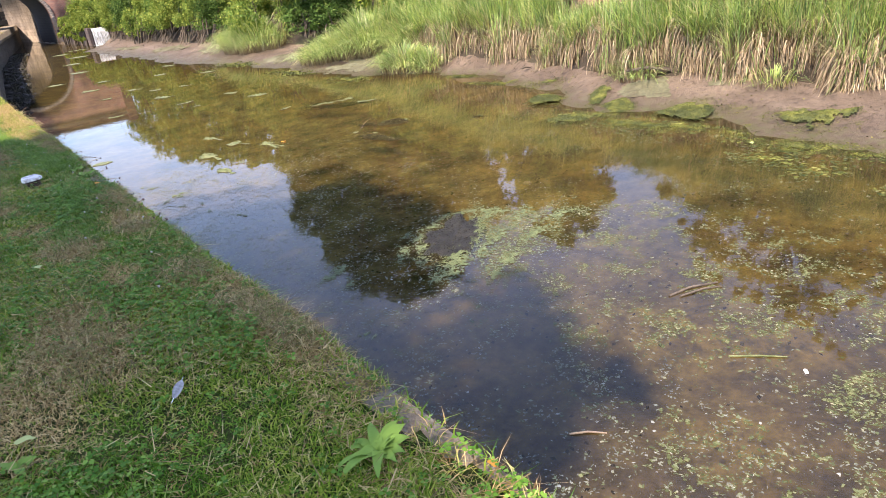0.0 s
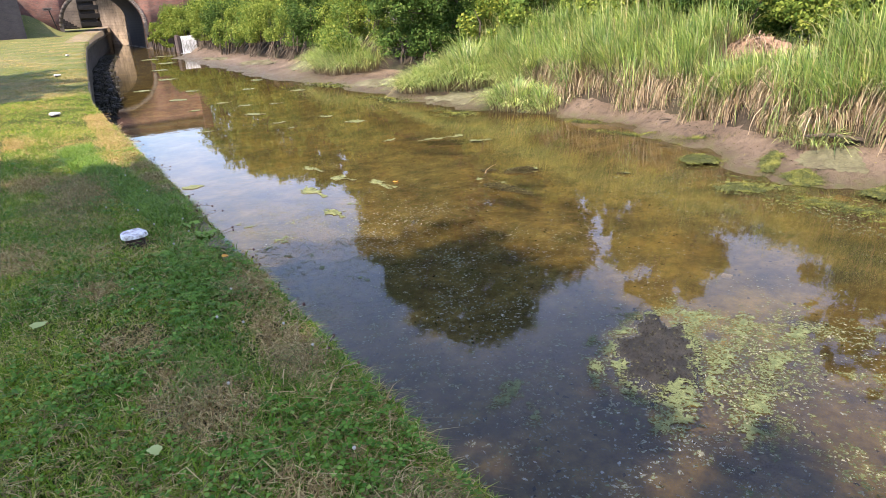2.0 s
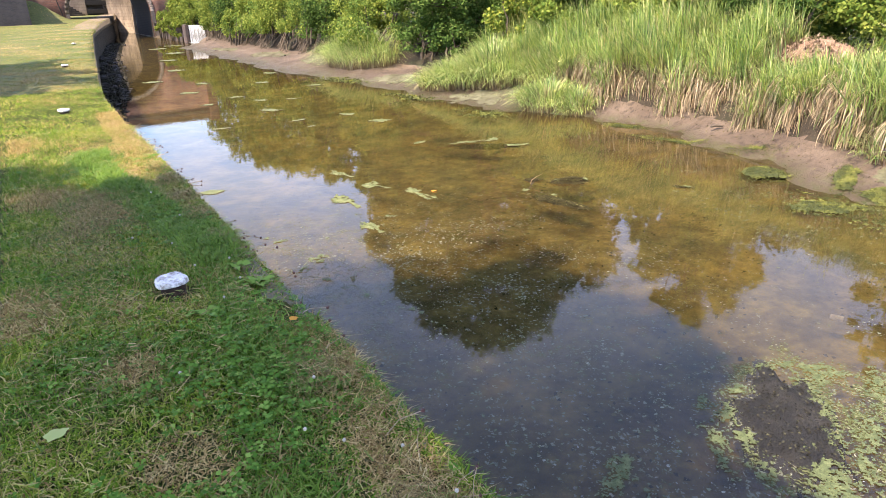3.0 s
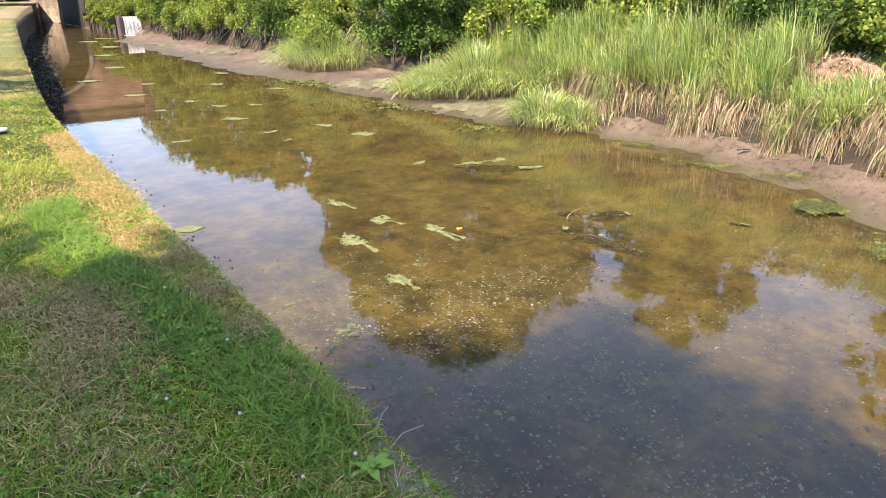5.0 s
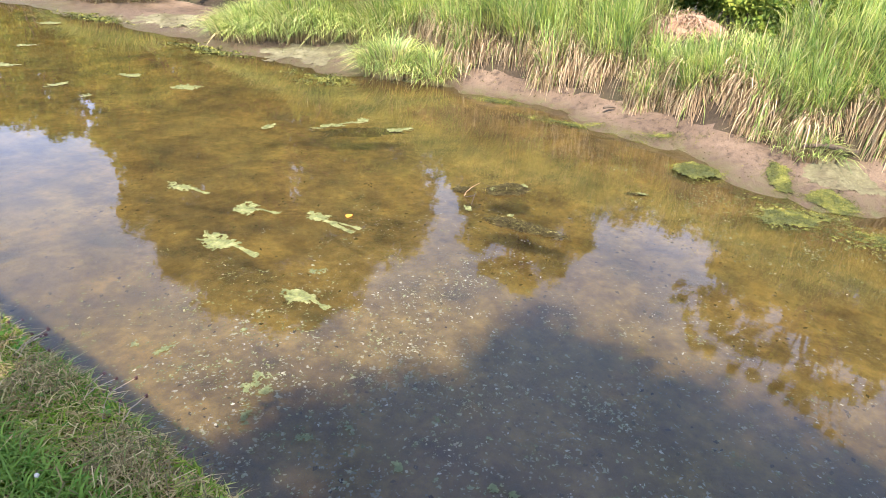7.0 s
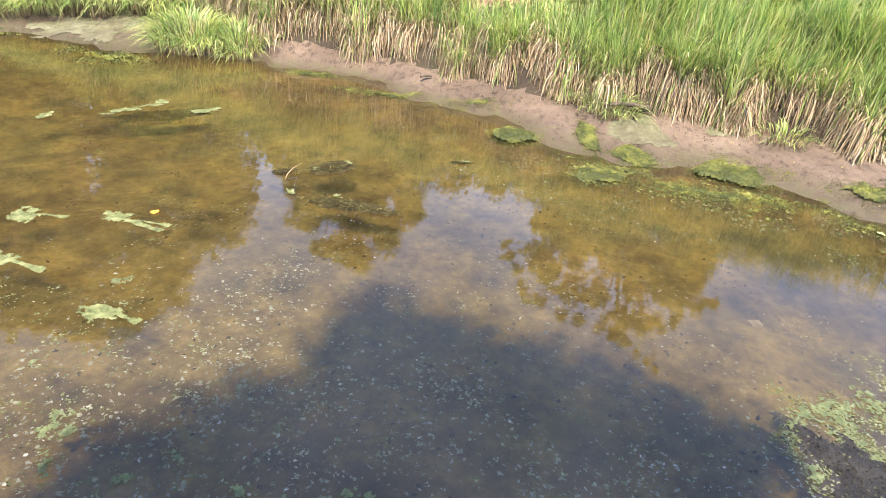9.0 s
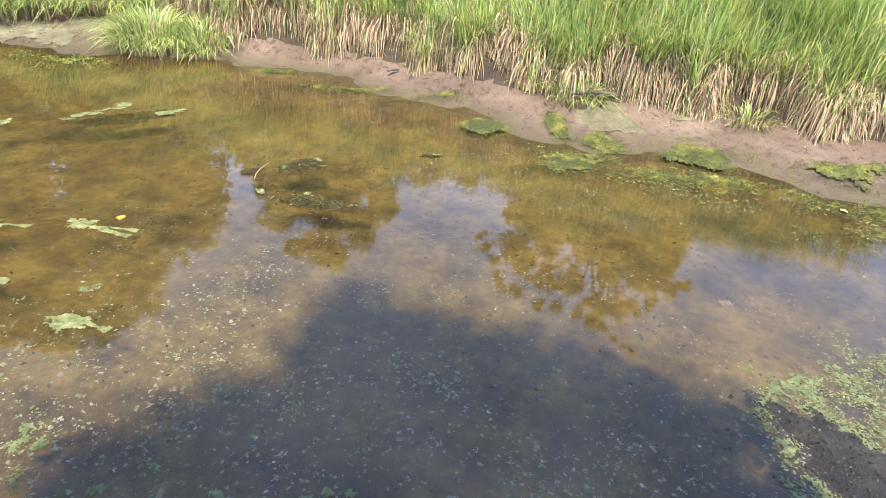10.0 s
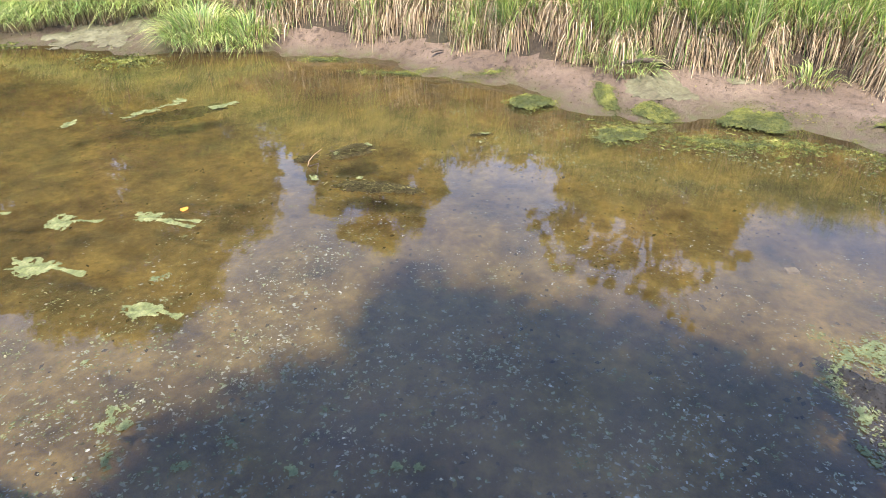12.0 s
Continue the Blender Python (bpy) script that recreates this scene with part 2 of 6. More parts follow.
M = {
    "turf": rough_surface("turf soil", [(0.022, 0.034, 0.008), (0.036, 0.048, 0.011), (0.070, 0.060, 0.022)], 0.9, 60, 0.95, 0.6, spec=0.05),
    "grass": leafy("mown grass", GREEN, 0.5, 0.3, (0.9, 0.47, 0.56, LUSH)),
    "dry_grass": leafy("parched grass", STRAW, 0.6, 0.2),
    "straw": leafy("dry mown stalks", [(0.0, (0.085, 0.068, 0.030)), (0.45, (0.20, 0.145, 0.060)), (0.72, (0.36, 0.27, 0.12)), (0.82, (0.47, 0.365, 0.18)), (0.84, (0.10, 0.15, 0.032)), (1.0, (0.15, 0.20, 0.045))], 0.6, 0.15),
    "clover": leafy("clover leaf", [(0, (0.040, 0.105, 0.012)), (0.8, (0.105, 0.205, 0.028)), (1, (0.20, 0.30, 0.06))], 0.45, 0.25),
    "weed": leafy("broad weed leaf", [(0, (0.062, 0.135, 0.018)), (1, (0.175, 0.255, 0.045))], 0.4, 0.3),
    "mud": canal_mud(),
    "bed": rough_surface("canal bed silt", [(0.035, 0.026, 0.012), (0.15, 0.113, 0.042), (0.29, 0.225, 0.080)], 1.6, 9, 0.9, 0.8, 0.05),
    # Bank soil, darkened so that shade under hedge and reeds is in its colour.
    "soil": rough_surface("bank soil", [(0.018, 0.014, 0.009), (0.035, 0.026, 0.016), (0.03, 0.03, 0.014)], 0.8, 18, 0.95, 0.7, 0.05),
    "stone": rough_surface("coping stone", [(0.085, 0.068, 0.048), (0.17, 0.138, 0.100), (0.11, 0.098, 0.058)], 5.0, 45, 0.9, 0.8, 0.015),
    "ashlar": brickwork("coursed lock wall stone", (0.255, 0.21, 0.16), (0.205, 0.17, 0.128), (0.155, 0.127, 0.097), 0.75, 0.32, 0.014),
    "pale_brick": rough_surface("pale sunken brick", [(0.25, 0.21, 0.16), (0.40, 0.35, 0.285)], 0.9, 14, 0.9, 0.4),
    "ring_stone": rough_surface("weathered arch stone", [(0.085, 0.066, 0.056), (0.135, 0.112, 0.096), (0.18, 0.152, 0.13)], 1.6, 20, 0.9, 0.4),
    "path": rough_surface("trodden earth path", [(0.13, 0.10, 0.066), (0.19, 0.15, 0.10)], 0.9, 20, 0.95, 0.4),
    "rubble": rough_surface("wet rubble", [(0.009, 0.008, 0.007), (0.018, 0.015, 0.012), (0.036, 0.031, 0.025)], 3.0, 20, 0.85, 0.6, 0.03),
    "weedpile": rough_surface("brown water weed", [(0.028, 0.022, 0.012), (0.055, 0.043, 0.020), (0.085, 0.072, 0.028)], 4.0, 45, 0.95, 0.9, 0.03, 0.1),
    "weed_bits": leafy("water weed shoots", [(0, (0.018, 0.015, 0.008)), (0.6, (0.04, 0.034, 0.015)), (0.92, (0.075, 0.07, 0.024)), (1, (0.20, 0.18, 0.07))], 0.9, 0.0),
    "sludge": rough_surface("dark weed sludge", [(0.005, 0.0045, 0.004), (0.011, 0.010, 0.008), (0.024, 0.021, 0.016)], 4.0, 45, 0.6, 0.9, 0.03),
    "scum": rough_surface("dried pale algae", [(0.062, 0.052, 0.030), (0.088, 0.084, 0.046), (0.122, 0.118, 0.070)], 1.6, 16, 0.9, 0.5),
    "moss": rough_surface("green algae mat", [(0.022, 0.030, 0.010), (0.055, 0.064, 0.015), (0.13, 0.13, 0.028)], 3.2, 30, 0.8, 0.9, 0.03),
    "float": rough_surface("floating algae", [(0.045, 0.056, 0.018), (0.095, 0.110, 0.038), (0.155, 0.165, 0.070)], 9.0, 60, 0.6, 0.6, 0.01),
    "duckweed": leafy("duckweed", [(0, (0.040, 0.050, 0.019)), (0.6, (0.078, 0.088, 0.036)), (0.9, (0.120, 0.127, 0.060)), (1, (0.20, 0.19, 0.12))], 0.5, 0.0),
    "fleck": leafy("pale floating flecks", [(0, (0.072, 0.072, 0.047)), (0.6, (0.14, 0.14, 0.10)), (0.9, (0.09, 0.11, 0.05)), (1, (0.24, 0.235, 0.185))], 0.5, 0.0),
    "reed": reedy("reed blades", [(0, (0.11, 0.08, 0.045)), (1, (0.33, 0.25, 0.15))], (0.74, 0.84, 0.90),
                  [(0, (0.050, 0.110, 0.030)), (0.35, (0.20, 0.30, 0.072)), (0.7, (0.40, 0.47, 0.12)), (0.88, (0.56, 0.58, 0.24)), (1, (0.64, 0.50, 0.29))], (0.26, 0.48)),
    "litter": leafy("dead reed leaf", [(0, (0.070, 0.050, 0.029)), (0.3, (0.165, 0.122, 0.074)), (0.6, (0.28, 0.215, 0.135)), (0.88, (0.43, 0.345, 0.23)), (0.92, (0.12, 0.18, 0.05)), (1, (0.18, 0.24, 0.07))], 0.6, 0.15),
    "leaf": leafy("hedge leaf", [(0, (0.06, 0.10, 0.018)), (0.6, (0.15, 0.205, 0.036)), (1, (0.29, 0.32, 0.068))], 0.6, 0.35, (0.9, 0.45, 0.6, [(0, (0.10, 0.15, 0.02)), (1, (0.25, 0.29, 0.06))])),
    "leaf_light": leafy("bramble leaf", [(0, (0.06, 0.108, 0.02)), (0.6, (0.16, 0.215, 0.038)), (1, (0.30, 0.33, 0.072))], 0.6, 0.35, (0.8, 0.48, 0.62, [(0, (0.05, 0.10, 0.02)), (1, (0.12, 0.2, 0.05))])),
    "leaf_gold": leafy("yellowing leaf", [(0, (0.06, 0.105, 0.018)), (0.6, (0.145, 0.19, 0.03)), (1, (0.26, 0.27, 0.05))], 0.45, 0.3),
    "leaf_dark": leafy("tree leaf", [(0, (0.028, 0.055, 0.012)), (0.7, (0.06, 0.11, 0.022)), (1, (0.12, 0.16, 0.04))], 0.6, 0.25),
    "bark": rough_surface("bark", [(0.045, 0.034, 0.024), (0.10, 0.08, 0.06)], 3, 30, 0.95, 0.9, 0.03),
    "root": rough_surface("bare roots", [(0.045, 0.034, 0.024), (0.11, 0.088, 0.064)], 5, 40, 0.9, 0.6),
    "brick": brickwork("red brickwork", (0.185, 0.080, 0.058), (0.115, 0.056, 0.046), (0.16, 0.125, 0.10)),
    "brick_dark": brickwork("weathered brickwork", (0.085, 0.058, 0.050), (0.055, 0.042, 0.040), (0.085, 0.072, 0.062)),
    # Arch barrel: its deep shade is put into a near-black brick colour.
    "barrel_shaded": brickwork("barrel brick with shade in its colour", (0.022, 0.018, 0.016), (0.012, 0.011, 0.010), (0.03, 0.026, 0.022)),
    "timber": rough_surface("black tarred timber", [(0.008, 0.008, 0.008), (0.02, 0.018, 0.016)], 3, 30, 0.6, 0.3),
    "white": rough_surface("chipped white paint", [(0.12, 0.075, 0.055), (0.50, 0.48, 0.46), (0.62, 0.60, 0.58)], 19, 60, 0.6, 0.3, 0.005),
    "rust": rough_surface("rusted iron", [(0.022, 0.014, 0.010), (0.055, 0.030, 0.020)], 12, 60, 0.8, 0.5, 0.005),
    "plastic": rough_surface("white plastic", [(0.72, 0.72, 0.72), (0.82, 0.82, 0.82)], 8, 60, 0.35, 0.05),
    "feather": rough_surface("grey feather", [(0.14, 0.135, 0.125), (0.25, 0.245, 0.23)], 14, 80, 0.8, 0.1),
    "flower": rough_surface("clover flower", [(0.26, 0.22, 0.16), (0.48, 0.45, 0.38)], 30, 90, 0.8, 0.2),
    "seed": rough_surface("dark seed head", [(0.05, 0.022, 0.018), (0.10, 0.04, 0.03)], 30, 90, 0.8, 0.2),
    "fallen": leafy("fallen leaf", [(0, (0.25, 0.32, 0.09)), (1, (0.42, 0.44, 0.18))], 0.55, 0.25),
    "orange": leafy("orange fallen leaf", [(0, (0.45, 0.20, 0.03)), (1, (0.5, 0.26, 0.05))], 0.55, 0.2),
    "twig": rough_surface("pale twig", [(0.24, 0.17, 0.10), (0.38, 0.28, 0.17)], 9, 60, 0.8, 0.3),
    "hay": leafy("cut straw heap", [(0, (0.14, 0.095, 0.062)), (0.6, (0.235, 0.168, 0.115)), (1, (0.34, 0.26, 0.185))], 0.7, 0.1),
    "hay_core": rough_surface("matted straw", [(0.13, 0.08, 0.05), (0.24, 0.15, 0.10), (0.33, 0.22, 0.15)], 4.0, 30, 0.9, 0.9, 0.03),
    "algae_tuft": leafy("algae tufts", [(0, (0.018, 0.026, 0.008)), (0.6, (0.040, 0.048, 0.014)), (1, (0.085, 0.082, 0.026))], 0.6, 0.0, (3.2, 0.46, 0.62, [(0, (0.06, 0.072, 0.012)), (0.7, (0.122, 0.13, 0.028)), (1, (0.19, 0.18, 0.06))])),
    "algae_crust": leafy("algae crust flakes", [(0, (0.06, 0.055, 0.028)), (0.6, (0.10, 0.10, 0.05)), (1, (0.15, 0.148, 0.088))], 0.8, 0.0),
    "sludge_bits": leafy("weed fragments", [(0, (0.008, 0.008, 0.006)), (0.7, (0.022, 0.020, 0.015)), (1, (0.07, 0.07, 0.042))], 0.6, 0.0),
    # Dark brown stone for the canal wall face.
    "dark_wall": rough_surface("dark canal wall stone", [(0.012, 0.010, 0.007), (0.030, 0.025, 0.018), (0.065, 0.053, 0.037)], 2.2, 24, 0.85, 0.8, 0.03),
    # Wing wall brick: the wall's shade is put into this dark colour.
    "wing_shaded": brickwork("wing brick with shade in its colour", (0.034, 0.032, 0.038), (0.022, 0.022, 0.027), (0.05, 0.046, 0.044)),
    "dock": leafy("dock leaf", [(0, (0.085, 0.17, 0.025)), (1, (0.20, 0.30, 0.06))], 0.45, 0.25),
    "mown": rough_surface("distant mown turf", [(0.055, 0.072, 0.016), (0.095, 0.104, 0.028), (0.15, 0.128, 0.054)], 0.55, 9, 0.95, 0.8, 0.05),
    "grass_far": leafy("sunny mown grass", [(0.0, (0.060, 0.100, 0.015)), (0.5, (0.125, 0.165, 0.030)), (0.85, (0.20, 0.21, 0.055)), (1.0, (0.30, 0.25, 0.11))], 0.5, 0.3, (0.6, 0.46, 0.6, STRAW)),
    "duck_mat": rough_surface("matted duckweed", [(0.040, 0.055, 0.020), (0.080, 0.100, 0.039), (0.128, 0.148, 0.064)], 14.0, 130, 0.7, 0.9, 0.01),
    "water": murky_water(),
}
m, n, l, b = nodes_of("falling water")
streaks = noise_of(n, l, 6.0, 4, 0.7, (6.0, 1.0, 0.5))
r = ramp_of(n, [(0.38, (0.14, 0.135, 0.11)), (0.62, (0.55, 0.55, 0.55))])
l.new(streaks.outputs["Fac"], r.inputs["Fac"])
l.new(r.outputs["Color"], b.inputs["Base Color"])
b.inputs["Roughness"].default_value = 0.25
M["fall"] = m

# ---------- mesh helpers ----------
rng = np.random.default_rng(7)


def quick(name, verts, faces, mat=None, parent=None, label="", along=None, smooth=False, mats=None, slots=None):
    """A mesh object from arrays; every face has the same number of corners."""
    verts, faces = np.asarray(verts, np.float32), np.asarray(faces, np.int32)
    me = bpy.data.meshes.new(name)
    n_, k = faces.shape
    me.vertices.add(len(verts))
    me.vertices.foreach_set("co", verts.ravel())
    me.loops.add(n_ * k)
    me.loops.foreach_set("vertex_index", faces.ravel())
    me.polygons.add(n_)
    me.polygons.foreach_set("loop_start", np.arange(0, n_ * k, k, dtype=np.int32))
    me.polygons.foreach_set("loop_total", np.full(n_, k, np.int32))
    for q in (mats or [mat]):
        me.materials.append(q)
    if slots is not None:
        me.polygons.foreach_set("material_index", np.asarray(slots, np.int32))
    if smooth:
        me.polygons.foreach_set("use_smooth", np.ones(n_, bool))
    me.update(calc_edges=True)
    if along is not None:
        a = me.attributes.new("along", "FLOAT", "POINT")
        a.data.foreach_set("value", np.asarray(along, np.float32).ravel())
    ob = new(name, me)
    if parent:
        ob.parent = parent
    if label:
        ob["label"] = label
    return ob


def part(name, bm, mat, parent=None, label="", smooth=False):
    me = bpy.data.meshes.new(name)
    bm.normal_update()
    bm.to_mesh(me)
    bm.free()
    me.materials.append(mat)
    if smooth:
        for p in me.polygons:
            p.use_smooth = True
    ob = new(name, me)
    if parent:
        ob.parent = parent
    if label:
        ob["label"] = label
    return ob


def holder(name, at, label, category, group="", kind=""):
    ob = new(name)
    ob.location = at
    return tagged(ob, label, category, group, kind)


def box(bm, x0, x1, y0, y1, z0, z1, bevel=0.0):
    vs = bmesh.ops.create_cube(bm, size=1.0)["verts"]
    bmesh.ops.transform(bm, verts=vs, matrix=Matrix.Translation(((x0 + x1) / 2, (y0 + y1) / 2, (z0 + z1) / 2)) @ Matrix.Diagonal((x1 - x0, y1 - y0, z1 - z0, 1)))
    if bevel:
        es = list({e for v in vs for e in v.link_edges})
        bmesh.ops.bevel(bm, geom=es, offset=bevel, segments=2, affect="EDGES", profile=0.6)


def tube(points, radii, sides=8):
    """Arrays of a tapered tube along points."""
    P = np.asarray(points, float)
    V, F = [], []
    for i, p in enumerate(P):
        d = P[min(i + 1, len(P) - 1)] - P[max(i - 1, 0)]
        d /= np.linalg.norm(d) + 1e-9
        u = np.cross(d, (0.31, 0.95, 0.05))
        u /= np.linalg.norm(u) + 1e-9
        w = np.cross(d, u)
        for s in range(sides):
            a = 2 * math.pi * s / sides
            V.append(p + radii[i] * (math.cos(a) * u + math.sin(a) * w))
    for i in range(len(P) - 1):
        for s in range(sides):
            F.append((i * sides + s, i * sides + (s + 1) % sides, (i + 1) * sides + (s + 1) % sides, (i + 1) * sides + s))
    return np.array(V), np.array(F)


def joined(pieces):
    V, F, o = [], [], 0
    for v, f in pieces:
        V.append(v)
        F.append(np.asarray(f) + o)
        o += len(v)
    return np.concatenate(V), np.concatenate(F)


def blades(base, height, lean, bend, width, segs=3, droop=0.0):
    """Ribbons that rise from base and bow over towards the angle lean."""
    N = len(base)
    t = np.linspace(0, 1, segs + 1)
    d = np.stack([np.cos(lean), np.sin(lean), np.zeros(N)], 1)
    side = np.stack([-np.sin(lean + 0.7 * rng.standard_normal(N)), np.cos(lean), np.zeros(N)], 1)
    out = (bend * height)[:, None] * (t ** 2.3)[None]
    up = height[:, None] * (t - (0.28 + droop) * (bend[:, None]) * t ** 3)
    mid = base[:, None] + d[:, None] * out[..., None] + np.array([0, 0, 1.0]) * up[..., None]
    w = width[:, None] * (1 - t ** 2.2 * 0.93)[None] * 0.5
    V = np.stack([mid - side[:, None] * w[..., None], mid + side[:, None] * w[..., None]], 2).reshape(-1, 3)
    k = (segs + 1) * 2
    f = np.array([[2 * i, 2 * i + 1, 2 * i + 3, 2 * i + 2] for i in range(segs)])
    F = (np.arange(N)[:, None, None] * k + f[None]).reshape(-1, 4)
    return V, F, np.tile(np.repeat(t, 2), N)


def straws(P, length, width):
    """Straight cut stalks lying at random."""
    N = len(P)
    a = rng.uniform(0, 6.28, N)
    d = np.stack([np.cos(a), np.sin(a), rng.uniform(-0.12, 0.22, N)], 1) * (rng.uniform(*length, N) / 2)[:, None]
    w = np.stack([-np.sin(a), np.cos(a), rng.uniform(-0.5, 0.5, N)], 1) * (rng.uniform(*width, N) / 2)[:, None]
    return np.stack([P - d - w, P - d + w, P + d + w * 0.6, P + d - w * 0.6], 1).reshape(-1, 3), np.arange(4 * N).reshape(N, 4)


def leaf_quads(P, size, up=0.35):
    """A small folded leaf at every point."""
    N = len(P)
    nrm = rng.standard_normal((N, 3))
    nrm[:, 2] += up * 2
    nrm[:, 0] -= 0.5
    nrm /= np.linalg.norm(nrm, axis=1)[:, None]
    u = np.cross(nrm, rng.standard_normal((N, 3)))
    u /= np.linalg.norm(u, axis=1)[:, None]
    w = np.cross(nrm, u)
    s = size * (0.6 + 0.8 * rng.random(N))
    a, c = P - u * s[:, None] * 0.62, P + u * s[:, None] * 0.62
    lift = nrm * s[:, None] * 0.12
    b1, b2 = P + w * s[:, None] * 0.42 + lift, P - w * s[:, None] * 0.42 + lift
    V = np.stack([a, b1, c, b2], 1).reshape(-1, 3)
    F = np.arange(4 * N).reshape(N, 4)
    return V, F


# ---------- the lie of the land ----------
LAWN = 1.49


def edge(y):
    y = np.asarray(y, float)
    return np.interp(y, [-600, 0, 4, 8, 11, 14, 16.7, 21, 30, 43.5, 56, 66, 110, 600], [0.04, 0.05, 0.11, 0.2, 0.27, 0.39, 0.6, 1.05, 2.0, 3.5, 5.5, 7.4, 15, 60])


WY = [-80, -8, 0, 1.8, 2.7, 4.8, 6.4, 7.8, 9.1, 10.9, 13, 15.4, 17.8, 23, 30, 40, 50, 53, 60, 66, 110]
WX = [9.0, 8.6, 8.6, 8.9, 9.6, 9.5, 9.4, 10.5, 10.7, 11.45, 11.35, 10.2, 9.9, 9.9, 9.0, 9.2, 9.3, 11.6, 11.4, 10.7, 10.7]
RY = [-80, -8, 1.3, 3.5, 6.4, 7.4, 8.6, 11, 12.8, 14.5, 17, 20, 25, 30, 40, 52, 60, 66, 110]
RX = [11.4, 11.2, 11.2, 11.4, 11.1, 11.1, 11.5, 12.1, 11.9, 12.0, 12.8, 12.6, 12.7, 12.4, 12.0, 12.3, 12.2, 11.2, 11.2]


def wobble(x, y, s, a):
    return a * (np.sin(x * 1.3 * s + 1.7 * np.sin(y * 0.9 * s)) * np.cos(y * 1.1 * s + 0.6) + 0.5 * np.sin(x * 2.9 * s + y * 2.3 * s))


def land(x, y):
    """Height of bed, mud, bank and field beyond the coping."""
    x, y = np.asarray(x, float), np.asarray(y, float)
    W, R = np.interp(y, WY, WX), np.interp(y, RY, RX)
    W = W + 0.16 * np.sin(y * 1.9) + 0.12 * np.sin(y * 4.3 + 1) + 0.08 * np.sin(y * 9.7 + 2)
    d = x - W
    g = np.maximum(R - W, 0.5)
    z = np.where(d < 0, np.maximum(-0.34, 0.105 * d - 0.004), 0.36 * np.clip(d / g, 0, 1) ** 1.15)
    e = np.clip((x - R) / 2.2, 0, 1)
    lip = np.clip((x - R - 0.05) / 0.3, 0, 1)
    z = z + 0.30 * lip * lip * (3 - 2 * lip) + 0.85 * e * e * (3 - 2 * e)
    z = z + np.where(d > 0, np.minimum(d, 1) * (wobble(x, y, 2.2, 0.035) + wobble(x, y, 6.0, 0.014)), wobble(x, y, 1.2, 0.03) * np.clip(-d, 0, 1))
    foot = np.clip(1 - (x - edge(y)) / 1.05, 0, 1) * np.clip((y - 18) / 10, 0, 1) * np.clip((62 - y) / 6, 0, 1)
    return z + 0.36 * foot


def lawn(x, y):
    x, y = np.asarray(x, float), np.asarray(y, float)
    z = LAWN + wobble(x, y, 0.9, 0.010) + wobble(x, y, 3.0, 0.006)
    rise = np.clip((y - 56.5) / 6, 0, 1) * np.clip((4.6 - x) / 3.2, 0, 1)
    return z + 1.6 * rise * rise * (3 - 2 * rise) + 0.012 * np.clip(y - 44, 0, 22)


ys = np.concatenate([[-600, -250, -120, -60, -30, -16, -10], np.arange(-7, 20, 0.2), np.arange(20, 45, 0.6), np.arange(45, 84, 0.5), [90, 100, 110, 130, 180, 300, 600]])
left = np.concatenate([[-600, -250, -100, -50, -28, -18, -13, -10, -8, -7], np.arange(-6, -0.3, 0.3), [-0.3, -0.05]])
right = np.concatenate([np.linspace(0, 1, 30)[:-1] * 8.0, np.arange(8.0, 15, 0.14), [15.5, 16, 17, 19, 22, 27, 35, 50, 90, 180, 350, 600]])
rows_, nl, nr = len(ys), len(left), len(right)
Y = ys[:, None]
E_ = edge(Y)
XL = E_ + left[None]
XR = np.where(right[None] < 11, (E_ - 0.045) * (1 - np.clip(right[None] / 11, 0, 1)) + right[None], right[None])
XX = np.concatenate([XL, XR], 1)
ZZ = np.concatenate([lawn(XL, Y), land(XR, Y)], 1)
ZZ[:, nl] = np.minimum(ZZ[:, nl], -0.3)
gv = np.stack([XX, np.broadcast_to(Y, XX.shape), ZZ], 2).reshape(-1, 3)
nc = nl + nr
ii, jj = np.meshgrid(np.arange(rows_ - 1), np.arange(nc - 1), indexing="ij")
gf = np.stack([ii * nc + jj, ii * nc + jj + 1, (ii + 1) * nc + jj + 1, (ii + 1) * nc + jj], 2).reshape(-1, 4)
gc = gv[gf].mean(1)
slot = np.where(jj.ravel() < nl, 0, np.where(gc[:, 2] < -0.03, 1, np.where(gc[:, 0] < np.interp(gc[:, 1], RY, RX) + 0.05, 2, 3)))
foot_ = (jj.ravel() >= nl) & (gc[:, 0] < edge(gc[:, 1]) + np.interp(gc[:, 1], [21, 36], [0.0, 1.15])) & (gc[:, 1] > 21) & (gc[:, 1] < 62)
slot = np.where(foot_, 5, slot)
slot = np.where((jj.ravel() < nl) & (gc[:, 1] > 16), 6, slot)
slot = np.where((jj.ravel() < nl) & (gc[:, 1] > 47.5) & (gc[:, 0] > edge(gc[:, 1]) - 1.4), 4, slot)
tagged(quick("ground", gv, gf, mats=[M["turf"], M["bed"], M["mud"], M["soil"], M["path"], M["rubble"], M["mown"]], slots=slot, smooth=True),
       "mown lawn, silty canal bed and brown mud bank", "ground", kind="structure")

wx, wy = np.meshgrid(np.linspace(-1, 16, 18), np.linspace(-80, 105, 40))
wv = np.stack([wx, wy, 0 * wx], 2).reshape(-1, 3)
wi, wj = np.meshgrid(np.arange(39), np.arange(17), indexing="ij")
wf = np.stack([wi * 18 + wj, wi * 18 + wj + 1, (wi + 1) * 18 + wj + 1, (wi + 1) * 18 + wj], 2).reshape(-1, 4)
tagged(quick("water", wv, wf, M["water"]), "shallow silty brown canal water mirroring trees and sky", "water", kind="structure")

